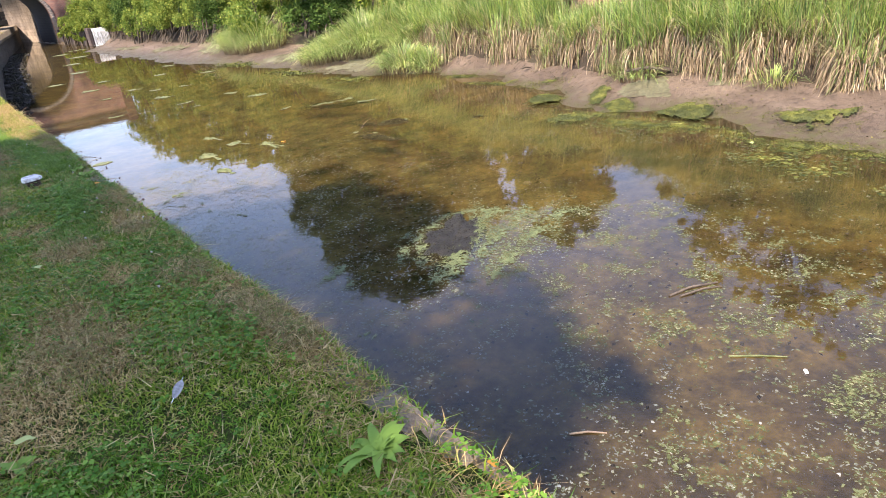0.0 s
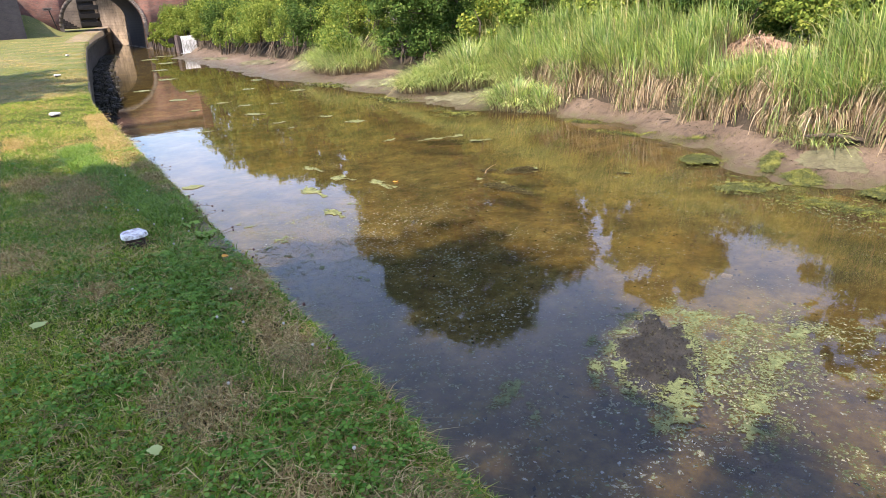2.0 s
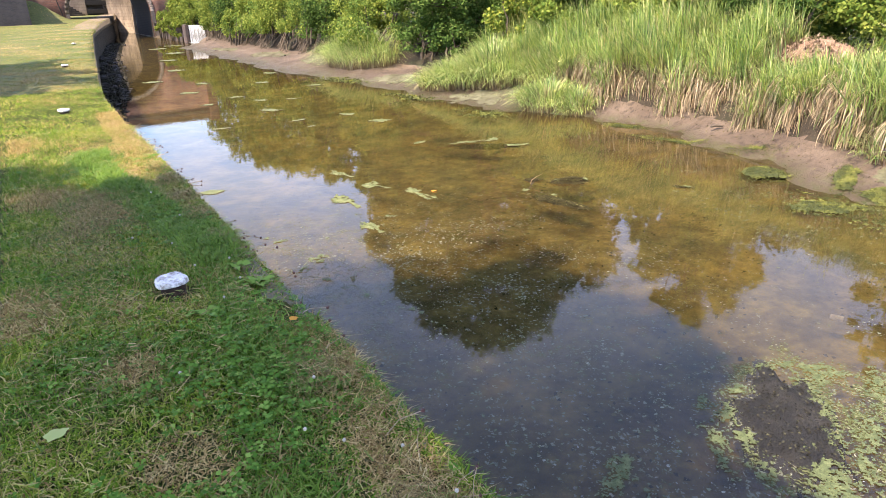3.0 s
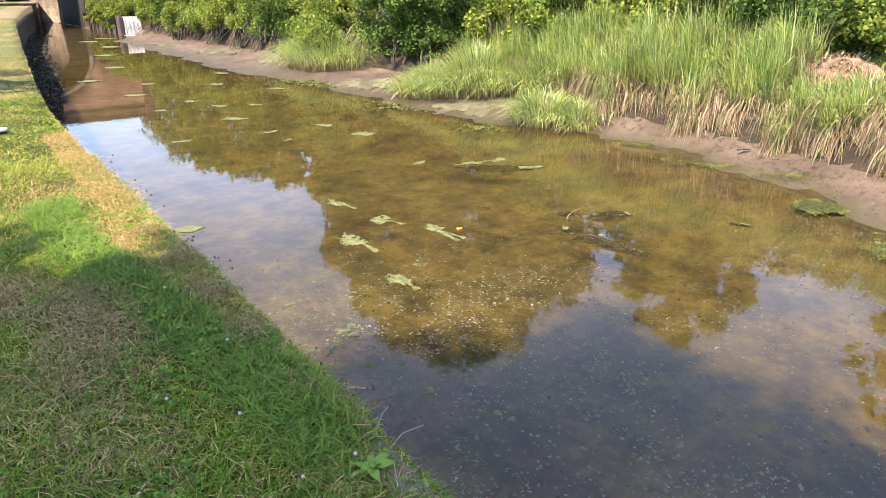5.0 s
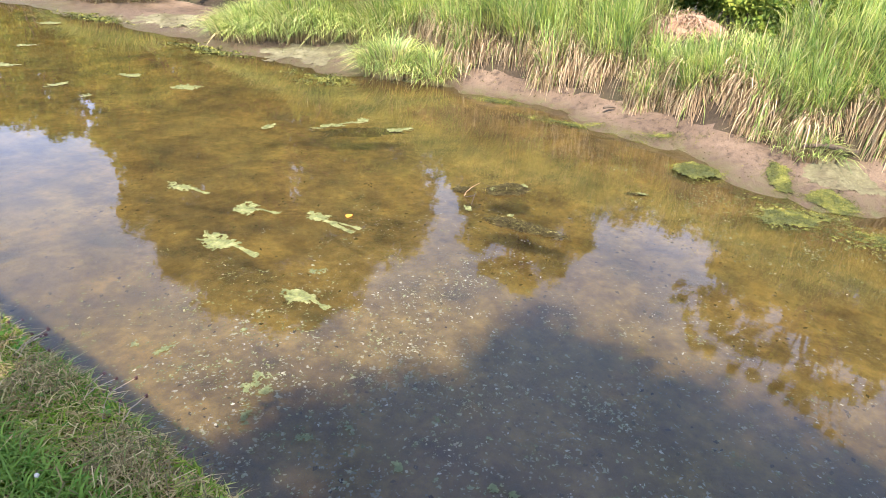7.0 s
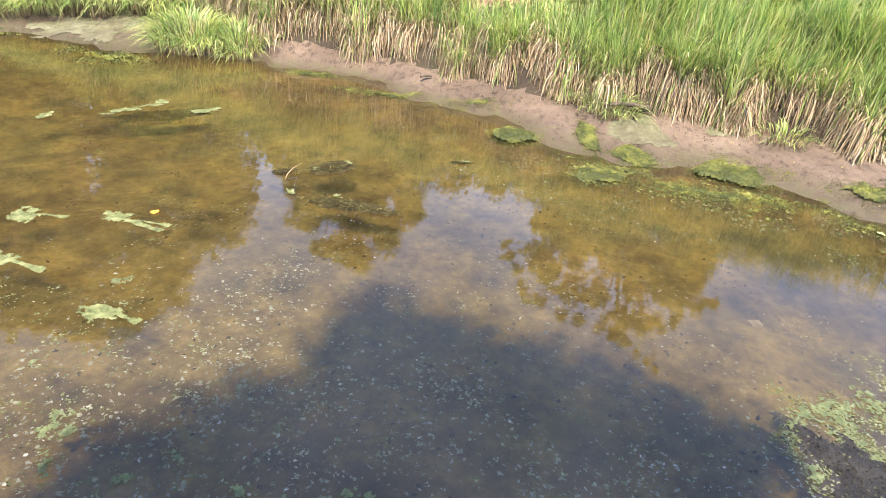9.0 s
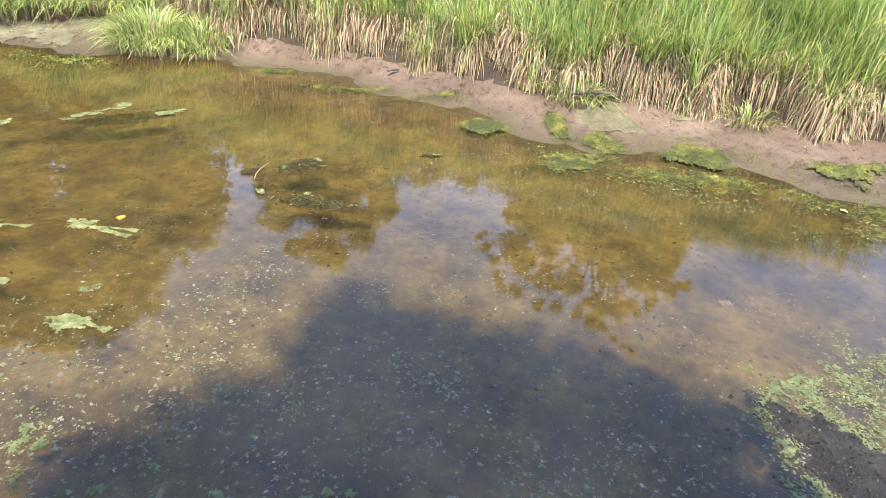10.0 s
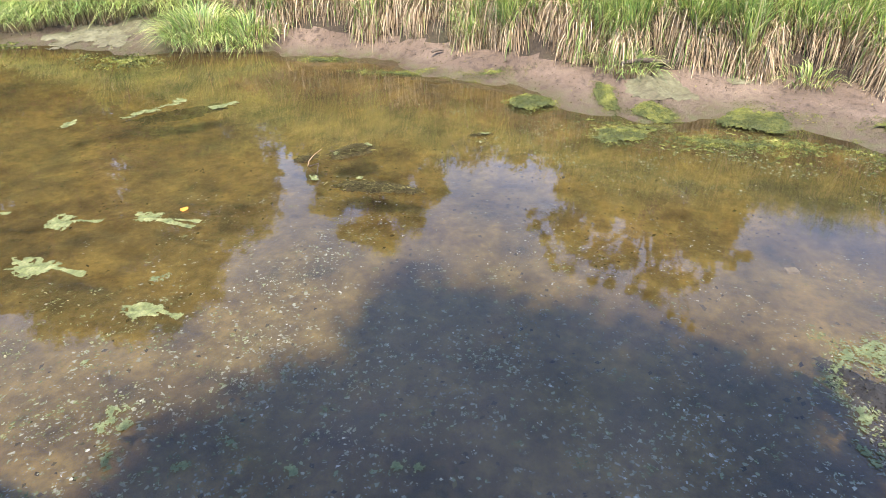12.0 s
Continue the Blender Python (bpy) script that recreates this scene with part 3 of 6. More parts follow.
# ---------- canal wall ----------
wall = holder("canal_wall", (0, 0, 0), "old stone canal wall with grassed-over coping", "wall", kind="structure")
cy = np.concatenate([np.arange(-40, 20, 2.0), np.arange(20, 86, 2.0)])
V, F = [], []
for i, y in enumerate(cy):
    x = float(edge(y))
    V += [(x - 0.02, y, -0.7), (x - 0.05, y, LAWN - 0.17), (x - 0.45, y, LAWN - 0.17)]
    if i:
        a, c = 3 * i - 3, 3 * i
        F += [(a, c, c + 1, a + 1), (a + 1, c + 1, c + 2, a + 2)]
quick("wall_face", V, F, M["dark_wall"], wall)


def coping_mesh(seed, length):
    r_ = random.Random(seed)
    bm = bmesh.new()
    box(bm, -0.32, 0.0, 0.008, length - 0.008, -0.17, 0.0, 0.022)
    for v in bm.verts:
        v.co += Vector((r_.uniform(-1, 1), r_.uniform(-1, 1), r_.uniform(-1, 1))) * 0.007
    me = bpy.data.meshes.new("coping_stone")
    bm.to_mesh(me)
    bm.free()
    me.materials.append(M["stone"])
    return me


coping = [coping_mesh(i, 1.1) for i in range(4)]
y = -8.8
while y < 82:
    x0, x1 = float(edge(y)), float(edge(y + 1.1))
    ob = new("coping_stone", coping[random.randrange(4)])
    ob.parent = wall
    ob.matrix_basis = pose(x0 + random.uniform(-0.012, 0.012), y, LAWN + (-0.004 if -2.4 < y < -0.4 or 3.9 < y < 5.0 else -0.035 if y < 12 else -0.13) + random.uniform(-0.012, 0.008), 0, random.uniform(-1, 1), -math.degrees(math.atan2(x1 - x0, 1.1))) @ Matrix.Scale(0.45 if -2.4 < y < -0.4 or 3.9 < y < 5.0 else 1.0, 4, (1, 0, 0))
    y += 1.1

# ---------- far reed bank, hedges and trees ----------
def reed_clump(name, pts, heights, label, group, lean_to=math.pi, spread=1.2, wide=(0.011, 0.026), bend=(0.15, 0.6), mat="reed", segs=4, lean=None):
    N = len(pts)
    lean = lean_to + spread * rng.standard_normal(N) if lean is None else lean
    V, F, A = blades(pts, heights, lean, rng.uniform(*bend, N), rng.uniform(*wide, N), segs, 0.25)
    return tagged(quick(name, V, F, M[mat], along=A), label, "reeds", group, "stuff")


def on_land(x, y, lift=-0.03):
    return np.stack([x, y, land(x, y) + lift], 1)


def hanging(p, drop, out, lean, width, segs=4):
    """Limp ribbons that bow out from p and fall by drop, no lower than the ground."""
    t = np.linspace(0, 1, segs + 1)
    d = np.stack([np.cos(lean), np.sin(lean)], 1)
    side = np.stack([-np.sin(lean + 0.5 * rng.standard_normal(len(p))), np.cos(lean), np.zeros(len(p))], 1)
    mid = np.repeat(p[:, None], segs + 1, 1)
    mid[..., :2] += d[:, None] * (out[:, None] * (1 - (1 - t) ** 2.2)[None])[..., None]
    mid[..., 2] += 0.10 * np.sin(math.pi * np.minimum(1, 1.6 * t))[None] - drop[:, None] * (t ** 1.7)[None]
    mid[..., 2] = np.maximum(mid[..., 2], land(mid[..., 0], mid[..., 1]) + 0.012)
    w = width[:, None] * (1 - 0.8 * t ** 2)[None] * 0.5
    V = np.stack([mid - side[:, None] * w[..., None], mid + side[:, None] * w[..., None]], 2).reshape(-1, 3)
    f = np.array([[2 * i, 2 * i + 1, 2 * i + 3, 2 * i + 2] for i in range(segs)])
    return V, (np.arange(len(p))[:, None, None] * 2 * (segs + 1) + f[None]).reshape(-1, 4)


def reed_band(y0, y1, n_, depth, h, front=0.24):
    """Feet, heights and leanings of reeds that stand in clumps."""
    k = max(1, n_ // 34)
    cy_, cd = rng.uniform(y0, y1, k), rng.random(k) ** 1.15 * depth
    many = rng.integers(8, 60, k)
    c = np.repeat(np.arange(k), many)
    N = len(c)
    y = cy_[c] + rng.standard_normal(N) * 0.09
    x = np.interp(y, RY, RX) + front + np.abs(cd[c] + rng.standard_normal(N) * 0.09) + 0.22 * np.sin(y * 2.7) + 0.13 * np.sin(y * 6.1)
    tuft = 0.80 + 0.16 * np.sin(y * 1.7 + 2.0 * np.sin(x * 1.3)) + rng.uniform(-0.16, 0.2, k)[c]
    lean = math.pi + (0.0 if y0 < 7 else -0.5) + 0.9 * rng.standard_normal(k)[c] + 0.6 * rng.standard_normal(N)
    return on_land(x, y), rng.uniform(*h, N) * tuft, lean


for y0, y1 in ((-9, -3), (-3, 1), (1, 4), (4, 7), (7, 9.6), (9.6, 12), (12, 14.5), (14.5, 17.5), (17.5, 20)):
    n_ = int((700 if y0 < -2 else 2100) * (y1 - y0))
    p, h, lean = reed_band(y0, y1, n_, 2.3, (0.85, 1.85))
    if 7 <= y0 < 9.6:
        keep = (p[:, 0] < 12.7)
        p, h, lean = p[keep], h[keep] * 0.64, lean[keep]
    reed_clump("reed_bed", p, h, "tall green reeds with dead straw-coloured bases on the mud bank", "reed beds", bend=(0.04, 0.85), lean=lean)
    # broken stems and dead leaves that hang down over the lip of the bank, in bunches
    n_ = int((1.5 if y0 < -2 else 9.0) * (y1 - y0))
    yc = np.sort(rng.uniform(y0, y1, n_))
    many = (20 + 250 * rng.random(n_) ** 1.8).astype(int)
    y = np.repeat(yc, many) + 0.08 * rng.standard_normal(many.sum()) * np.repeat(rng.uniform(0.5, 2.2, n_), many)
    N = len(y)
    x = np.interp(y, RY, RX) + 0.30 + np.repeat(rng.uniform(-0.1, 0.25, n_), many) + rng.uniform(-0.12, 0.15, N) + 0.22 * np.sin(y * 2.7) + 0.13 * np.sin(y * 6.1)
    p = on_land(x, y, 0.0)
    p[:, 2] += rng.uniform(0.02, 0.6, N) * np.repeat(rng.uniform(0.3, 1.1, n_), many)
    V, F = hanging(p, rng.uniform(0.15, 0.75, N), rng.uniform(0.05, 0.45, N), math.pi + np.repeat(0.7 * rng.standard_normal(n_), many) + 0.8 * rng.standard_normal(N), rng.uniform(0.008, 0.02, N))
    tagged(quick("dead_reeds", V, F, M["litter"]), "bleached dead reed leaves hanging over the mud", "reeds", "dead reeds", "stuff")
    n_ = int((60 if y0 < -2 else 420) * (y1 - y0))
    y = rng.uniform(y0, y1, n_)
    x = np.interp(y, RY, RX) + 0.05 + 0.7 * rng.random(n_) + 0.22 * np.sin(y * 2.7) + 0.13 * np.sin(y * 6.1)
    p = on_land(x, y)
    V, F, A = blades(p, rng.uniform(0.2, 0.75, n_), math.pi + 1.6 * rng.standard_normal(n_), rng.uniform(0.05, 0.6, n_), rng.uniform(0.008, 0.018, n_), 3, 0.4)
    tagged(quick("dead_stems", V, F, M["litter"]), "broken straw-coloured reed stems at the foot of the bed", "reeds", "dead reeds", "stuff")


def tussock(cx, cy_, rx, ry, n_, h, label="green reed tussock leaning over the water's edge", wide=(0.010, 0.024)):
    n_ = int(n_ * (1.9 if cy_ < 20 else 1.2))
    a, q = rng.uniform(0, 2 * math.pi, n_), np.sqrt(rng.random(n_))
    x, y = cx + rx * q * np.cos(a), cy_ + ry * q * np.sin(a)
    pts = on_land(x, y)
    lean = np.arctan2(np.sin(a) * 0.8, np.cos(a) - 0.5) + 0.5 * rng.standard_normal(n_)
    V, F, A = blades(pts, rng.uniform(*h, n_) * (1.05 - 0.35 * q), lean, 0.18 + 0.8 * q * rng.uniform(0.4, 1.4, n_), rng.uniform(*wide, n_), 4, 0.45)
    tagged(quick("reed_tussock", V, F, M["reed"], along=0.04 + 0.96 * A), label, "reeds", "reed tussocks", "stuff")


tussock(11.5, 13.7, 0.55, 0.6, 380, (0.5, 0.95))
tussock(11.25, 14.7, 0.7, 0.75, 620, (0.7, 1.25))
tussock(11.5, 19.6, 1.15, 1.2, 1100, (0.8, 1.4))
tussock(12.9, 16.4, 0.8, 1.5, 1100, (1.2, 1.8))
tussock(12.4, 18.6, 1.2, 1.5, 1500, (1.3, 2.0))
tussock(12.1, 27.5, 1.3, 2.2, 2200, (1.2, 2.1))
tussock(12.6, 30.0, 1.0, 1.6, 1200, (1.0, 1.7))
tussock(11.0, 5.9, 0.35, 0.55, 160, (0.4, 0.75))
tussock(11.2, 3.0, 0.25, 0.4, 70, (0.3, 0.6))


def bush(name, cx, cy_, cz, rx, ry, rz, n_, mat, size, label, group, lumps=36, seed=1, stems=5):
    """A shrub: stems from the soil, leaf clumps scattered over an uneven crown."""
    r_ = np.random.default_rng(seed)
    base = float(land(cx, cy_))
    top = holder(name, (cx, cy_, base), label, "bush", group)
    for s in range(stems):
        a = r_.uniform(0, 6.28)
        x1, y1 = math.cos(a) * rx * 0.5, math.sin(a) * ry * 0.6
        x0, y0 = x1 * 0.45 - 0.35 * rx, y1 * 0.7
        pts = [(x0, y0, -0.15), (x0 * 0.8 + 0.2 * x1, (y0 + y1) / 2 + r_.uniform(-.15, .15), (cz - base) * 0.45), (x1, y1, cz - base), (x1 * 1.3, y1 * 1.3, cz - base + rz * 0.5)]
        quick("stem", *tube(pts, [0.05, 0.04, 0.028, 0.01], 6), M["bark"], top)
    c = r_.standard_normal((lumps, 3))
    c /= np.linalg.norm(c, axis=1)[:, None]
    c *= (0.55 + 0.45 * r_.random(lumps) ** 0.5)[:, None]
    c = c * (rx, ry, rz)
    rad = r_.uniform(0.16, 0.38, lumps) * min(rx, ry, rz)
    k = r_.integers(0, lumps, n_)
    g = r_.standard_normal((n_, 3))
    g /= np.linalg.norm(g, axis=1)[:, None]
    P = c[k] + g * (rad[k] * (0.45 + 0.75 * r_.random(n_)))[:, None]
    P[:, 2] += cz - base
    P = P[P[:, 2] > 0.12]
    V, F = leaf_quads(P, size)
    tagged(quick("foliage", V, F, M[mat], top), kind="stuff")
    return top


HEDGE = "dense green hedge bush on the far canal bank"
k = 0
for y in np.arange(20.5, 64, 2.6):
    k += 1
    # The hollow's shade is put into darker leaves for bushes in this stretch.
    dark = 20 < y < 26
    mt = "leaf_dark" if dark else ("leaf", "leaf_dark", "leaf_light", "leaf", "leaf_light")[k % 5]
    fx = np.interp(y, RY, RX) + (2.6 if dark else 1.1) + 0.5 * math.sin(y * 1.3)
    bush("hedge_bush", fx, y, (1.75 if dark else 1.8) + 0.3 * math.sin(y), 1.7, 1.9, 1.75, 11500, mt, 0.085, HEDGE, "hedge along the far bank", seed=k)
for y in np.arange(-10, 20, 2.3):
    k += 1
    mt = ("leaf_light", "leaf", "leaf_light", "leaf_dark")[k % 4]
    low = 0.62 if y < 2.2 else 0.78 if 7.5 < y < 11.8 else 1.0
    bush("hedge_bush", 15.4 + 0.5 * math.sin(y * 1.7), y, (2.5 + 0.25 * math.sin(y * 2)) * (0.74 if y < 2.2 else 0.86 if low < 1 else 1.0), 1.5, 1.7, 1.7 * low, 2600 if y < -3 else 9500, mt, 0.09, "green bramble and hawthorn hedge behind the reeds", "hedge behind the reeds", seed=k)
bush("golden_bush", 13.9, 18.6, 2.2, 1.0, 1.6, 0.9, 3200, "leaf_gold", 0.10, "yellowing shrub behind the reed tussocks", "", seed=91)
bush("weir_bush", 11.9, 59.2, 2.1, 0.8, 2.3, 1.1, 4200, "leaf_gold", 0.11, "yellow-green scrub on the bank between weir and arch", "", seed=94)
for i, (x, y, z) in enumerate(((11.15, 57.0, 1.15), (11.0, 59.6, 1.2), (10.9, 62.4, 1.3))):
    bush("bank_scrub", x, y, z, 0.6, 1.5, 0.85, 3600, ("leaf_gold", "leaf")[i % 2], 0.085, "dry scrub trailing over the low brick wall", "scrub over the wall", seed=101 + i)
bush("bramble_bush", 14.9, 6.4, 2.0, 0.9, 1.5, 0.8, 4200, "leaf_light", 0.085, "bright green bramble beside the straw heap", "", seed=92)
bush("leaning_bush", 11.9, 44.5, 1.6, 0.9, 1.4, 1.0, 2400, "leaf_light", 0.10, "yellow-green shrub over the mud bank", "", seed=93)

# Low bushes whose leaf colour is darkened in place of the hollow's shade.
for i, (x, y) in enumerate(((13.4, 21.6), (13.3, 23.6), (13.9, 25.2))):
    bush("hedge_bush", x, y, 1.2, 1.1, 1.3, 1.0, 3800, "leaf_dark", 0.09, "low bush in the hollow, leaves darkened to stand for shade", "hedge along the far bank", seed=95 + i)

# bare roots under the hedge
for y in np.arange(26.5, 56, 1.3):
    xr = float(np.interp(y, RY, RX)) + 0.1 + 0.2 * math.sin(y * 2)
    rt = holder("bare_roots", (xr, y, float(land(xr, y))), "tangle of bare hedge roots on the bank", "roots", "roots under the hedge")
    for s in range(6):
        a, b_ = random.uniform(-0.7, 0.7), random.uniform(-0.35, 0.35)
        pts = [(-0.3 + random.uniform(-.15, .1), a + b_ * 1.5, -0.15), (-0.12 + random.uniform(-.1, .1), a + b_ + random.uniform(-.1, .1), 0.12),
               (random.uniform(-.1, .15), a + random.uniform(-.15, .15), 0.42), (0.3, a - b_ + random.uniform(-.2, .2), 0.9)]
        quick("root", *tube(pts, [random.uniform(0.012, 0.028), 0.024, random.uniform(0.018, 0.036), 0.03], 6), M["root"], rt)


def tree(name, x, y, z0, trunk_h, r0, clumps, n_, mat, size, label, group="", seed=3):
    """clumps: rows of centre x, y, z (from the foot) and radius."""
    r_ = np.random.default_rng(seed)
    top = holder(name, (x, y, z0), label, "tree", group)
    quick("trunk", *tube([(0, 0, -0.3), (0.02, 0.03, trunk_h * 0.3), (0.1, -0.08, trunk_h * 0.7), (0.05, 0.1, trunk_h)], [r0 * 1.35, r0, r0 * 0.8, r0 * 0.45], 10), M["bark"], top, smooth=True)
    C = np.array([c[:3] for c in clumps], float)
    R = np.array([c[3] for c in clumps], float)
    for c, rr in zip(C, R):
        s = r_.uniform(0.45, 0.95) * trunk_h
        s = min(s, c[2] * 0.85)
        m_ = np.array((c[0] * 0.4, c[1] * 0.4, s + (c[2] - s) * 0.35)) + r_.uniform(-.2, .2, 3)
        quick("limb", *tube([(0.05, 0, s), m_, c, c + r_.uniform(-.4, .4, 3) * rr], [r0 * 0.34, r0 * 0.22, r0 * 0.1, 0.012], 6), M["bark"], top)
    wgt = R ** 2.2
    k = r_.choice(len(C), n_, p=wgt / wgt.sum())
    sub = r_.standard_normal((len(C), 14, 3))
    sub /= np.linalg.norm(sub, axis=2)[..., None]
    sub *= r_.uniform(0.3, 0.98, (len(C), 14, 1))
    j = r_.integers(0, 14, n_)
    g = r_.standard_normal((n_, 3)) * 0.2
    P = C[k] + (sub[k, j] + g) * R[k][:, None]
    V, F = leaf_quads(P, size)
    tagged(quick("crown", V, F, M[mat], top), kind="stuff")
    return top


def dome(seed, n_, rx, ry, zlo, zhi, r_lo, r_hi):
    """Clump centres for an uneven rounded crown."""
    r_ = np.random.default_rng(seed)
    out = []
    for i in range(n_):
        a, q, h = r_.uniform(0, 6.28), math.sqrt(r_.random()), r_.random()
        wd = math.sqrt(max(0.05, 1 - (2 * h - 0.75) ** 2)) if h > 0.3 else 0.8
        out.append((rx * q * math.cos(a) * wd, ry * q * math.sin(a) * wd, zlo + (zhi - zlo) * h, r_.uniform(r_lo, r_hi)))
    return out


B0 = 1.5


def filled(seed, y0, y1, tops, zlo, r_lo, r_hi, deep, step, yc):
    """Clump centres that fill a crown up to its outline: tops holds (y, height over the water)."""
    r_ = np.random.default_rng(seed)
    ty, tz = [q[0] for q in tops], [q[1] for q in tops]
    out = []
    for y in np.arange(y0 + r_lo * 0.6, y1 - r_lo * 0.4, step):
        hi = np.interp(y, ty, tz)
        z = zlo
        while z < hi - r_hi * 0.9:
            out.append((r_.uniform(-deep, deep), y + r_.uniform(-.3, .3) * step - yc, z - B0 + r_.uniform(-.3, .3), r_.uniform(r_lo, r_hi)))
            z += step * r_.uniform(0.8, 1.2)
        out.append((r_.uniform(-deep, deep) * 0.5, y - yc, hi - r_lo * 0.9 - B0, r_lo))
    return out


SPRIGS = [(0.1, y - 5.0, z - B0, r) for y, z, r in ((8.3, 5.8, .16), (8.1, 6.15, .2), (8.35, 6.3, .13), (7.8, 6.6, .2), (7.6, 7.2, .22), (7.4, 7.6, .18), (6.9, 7.5, .24), (6.2, 7.8, .2), (5.6, 7.75, .22), (5.0, 7.9, .2), (4.5, 8.05, .24),
                                                   (4.1, 8.2, .2), (3.7, 8.45, .17), (3.3, 8.7, .15), (3.0, 8.9, .1), (2.9, 7.0, .22), (2.4, 6.4, .22), (2.2, 6.15, .18), (2.0, 6.1, .12), (2.7, 5.5, .25))]
SLIM = "slender green tree behind the far hedge"
BELT = "trees behind the hedge"
tree("bank_tree", 17.2, 5.0, B0, 4.6, 0.13, filled(11, 2.6, 7.4, [(2.4, 5.6), (3.4, 7.6), (4.7, 7.3), (6.5, 7.3), (7.4, 6.2)], 2.6, 0.45, 0.75, 1.0, 0.8, 5.0) + SPRIGS, 30000, "leaf", 0.13, SLIM, BELT, 11)
tree("bank_tree", 17.2, 13.7, B0, 4.4, 0.13, filled(12, 11.3, 16.2, [(11.3, 5.4), (12.8, 8.1), (14.5, 8.1), (16.2, 6.0)], 2.6, 0.5, 0.8, 1.0, 0.75, 13.7), 29000, "leaf", 0.13, SLIM, BELT, 12)
tree("bank_tree", 17.6, 27.0, B0, 8.0, 0.3, filled(13, 17.7, 37.0, [(17.9, 6.2), (19.0, 8.2), (20.5, 10.8), (23, 13.7), (25.4, 15.0), (28, 15.6), (33, 15.9), (35, 15.0), (36.5, 12.0), (37.7, 10.7)], 3.0, 1.0, 1.4, 1.6, 1.3, 27.0), 108000, "leaf_dark", 0.195, "broad dark green tree over the canal", BELT, 13)
OUTLINE = [(36, 11.2), (38, 9.8), (40, 9.4), (45, 9.7), (50, 10.6), (55, 11.3), (62, 12.1), (67, 12.6), (80, 11)]
for i, (y0, y1) in enumerate(((35.5, 41.5), (41, 47), (46.5, 53), (52.5, 59), (58.5, 66), (66, 76))):
    yc = (y0 + y1) / 2
    tree("bank_tree", 17.6, yc, B0, 5.0, 0.18, filled(20 + i, y0, y1, OUTLINE, 3.2, 1.0, 1.4, 1.0, 1.7, yc), 10000, ("leaf", "leaf_light")[i % 2], 0.22, "green tree in the belt behind the hedge", BELT, 20 + i)
# the low belt of scrub that closes the far side
for i, y in enumerate(np.arange(-22, 24, 5.2)):
    tree("scrub_tree", 18.3, y, B0, 1.6, 0.1, dome(40 + i, 16, 1.6, 3.0, 0.6, 1.6, 0.8, 1.1), 6500, "leaf", 0.17, "low scrub behind the hedge", "scrub behind the hedge", 40 + i)

# Tree added only to shade the hollow below with its hanging boughs.
tree("added_shade_tree", 15.2, 23.2, B0, 2.6, 0.12, [(x - 15.2, y - 23.2, z - B0, r) for x, y, z, r in ((12.9, 21.0, 3.0, .55), (12.6, 22.0, 3.3, .6), (12.4, 23.0, 3.2, .65), (12.7, 24.0, 3.4, .6), (12.6, 25.0, 3.2, .6), (13.3, 21.6, 3.6, .6), (13.2, 22.6, 3.9, .7),
      (13.2, 23.7, 3.8, .7), (13.4, 24.8, 3.9, .6), (14.0, 22.2, 4.2, .7), (14.0, 23.6, 4.4, .7), (14.1, 25.0, 4.3, .7), (12.2, 22.4, 2.7, .35), (12.3, 24.2, 2.8, .4))], 13000, "leaf_dark", 0.10, "leaning tree added over the bank to shade the hollow below", BELT, 71)

# lawn-side trees whose crowns shade grass and water
SLOPE = math.tan(radians(SUN_EL))


def shade_clumps(spots, x0, y0, z_mid, seed):
    """Clumps over the spots (x, y on the water, radius) along the light."""
    r_ = np.random.default_rng(seed)
    out = []
    for sx, sy, rr in spots:
        z = z_mid + r_.uniform(-1.4, 1.4)
        out.append((sx - z / SLOPE / math.hypot(*SUN_DIR) - x0, sy - SUN_DIR[1] * z / SLOPE / math.hypot(*SUN_DIR) - y0, z - LAWN, rr))
    return out


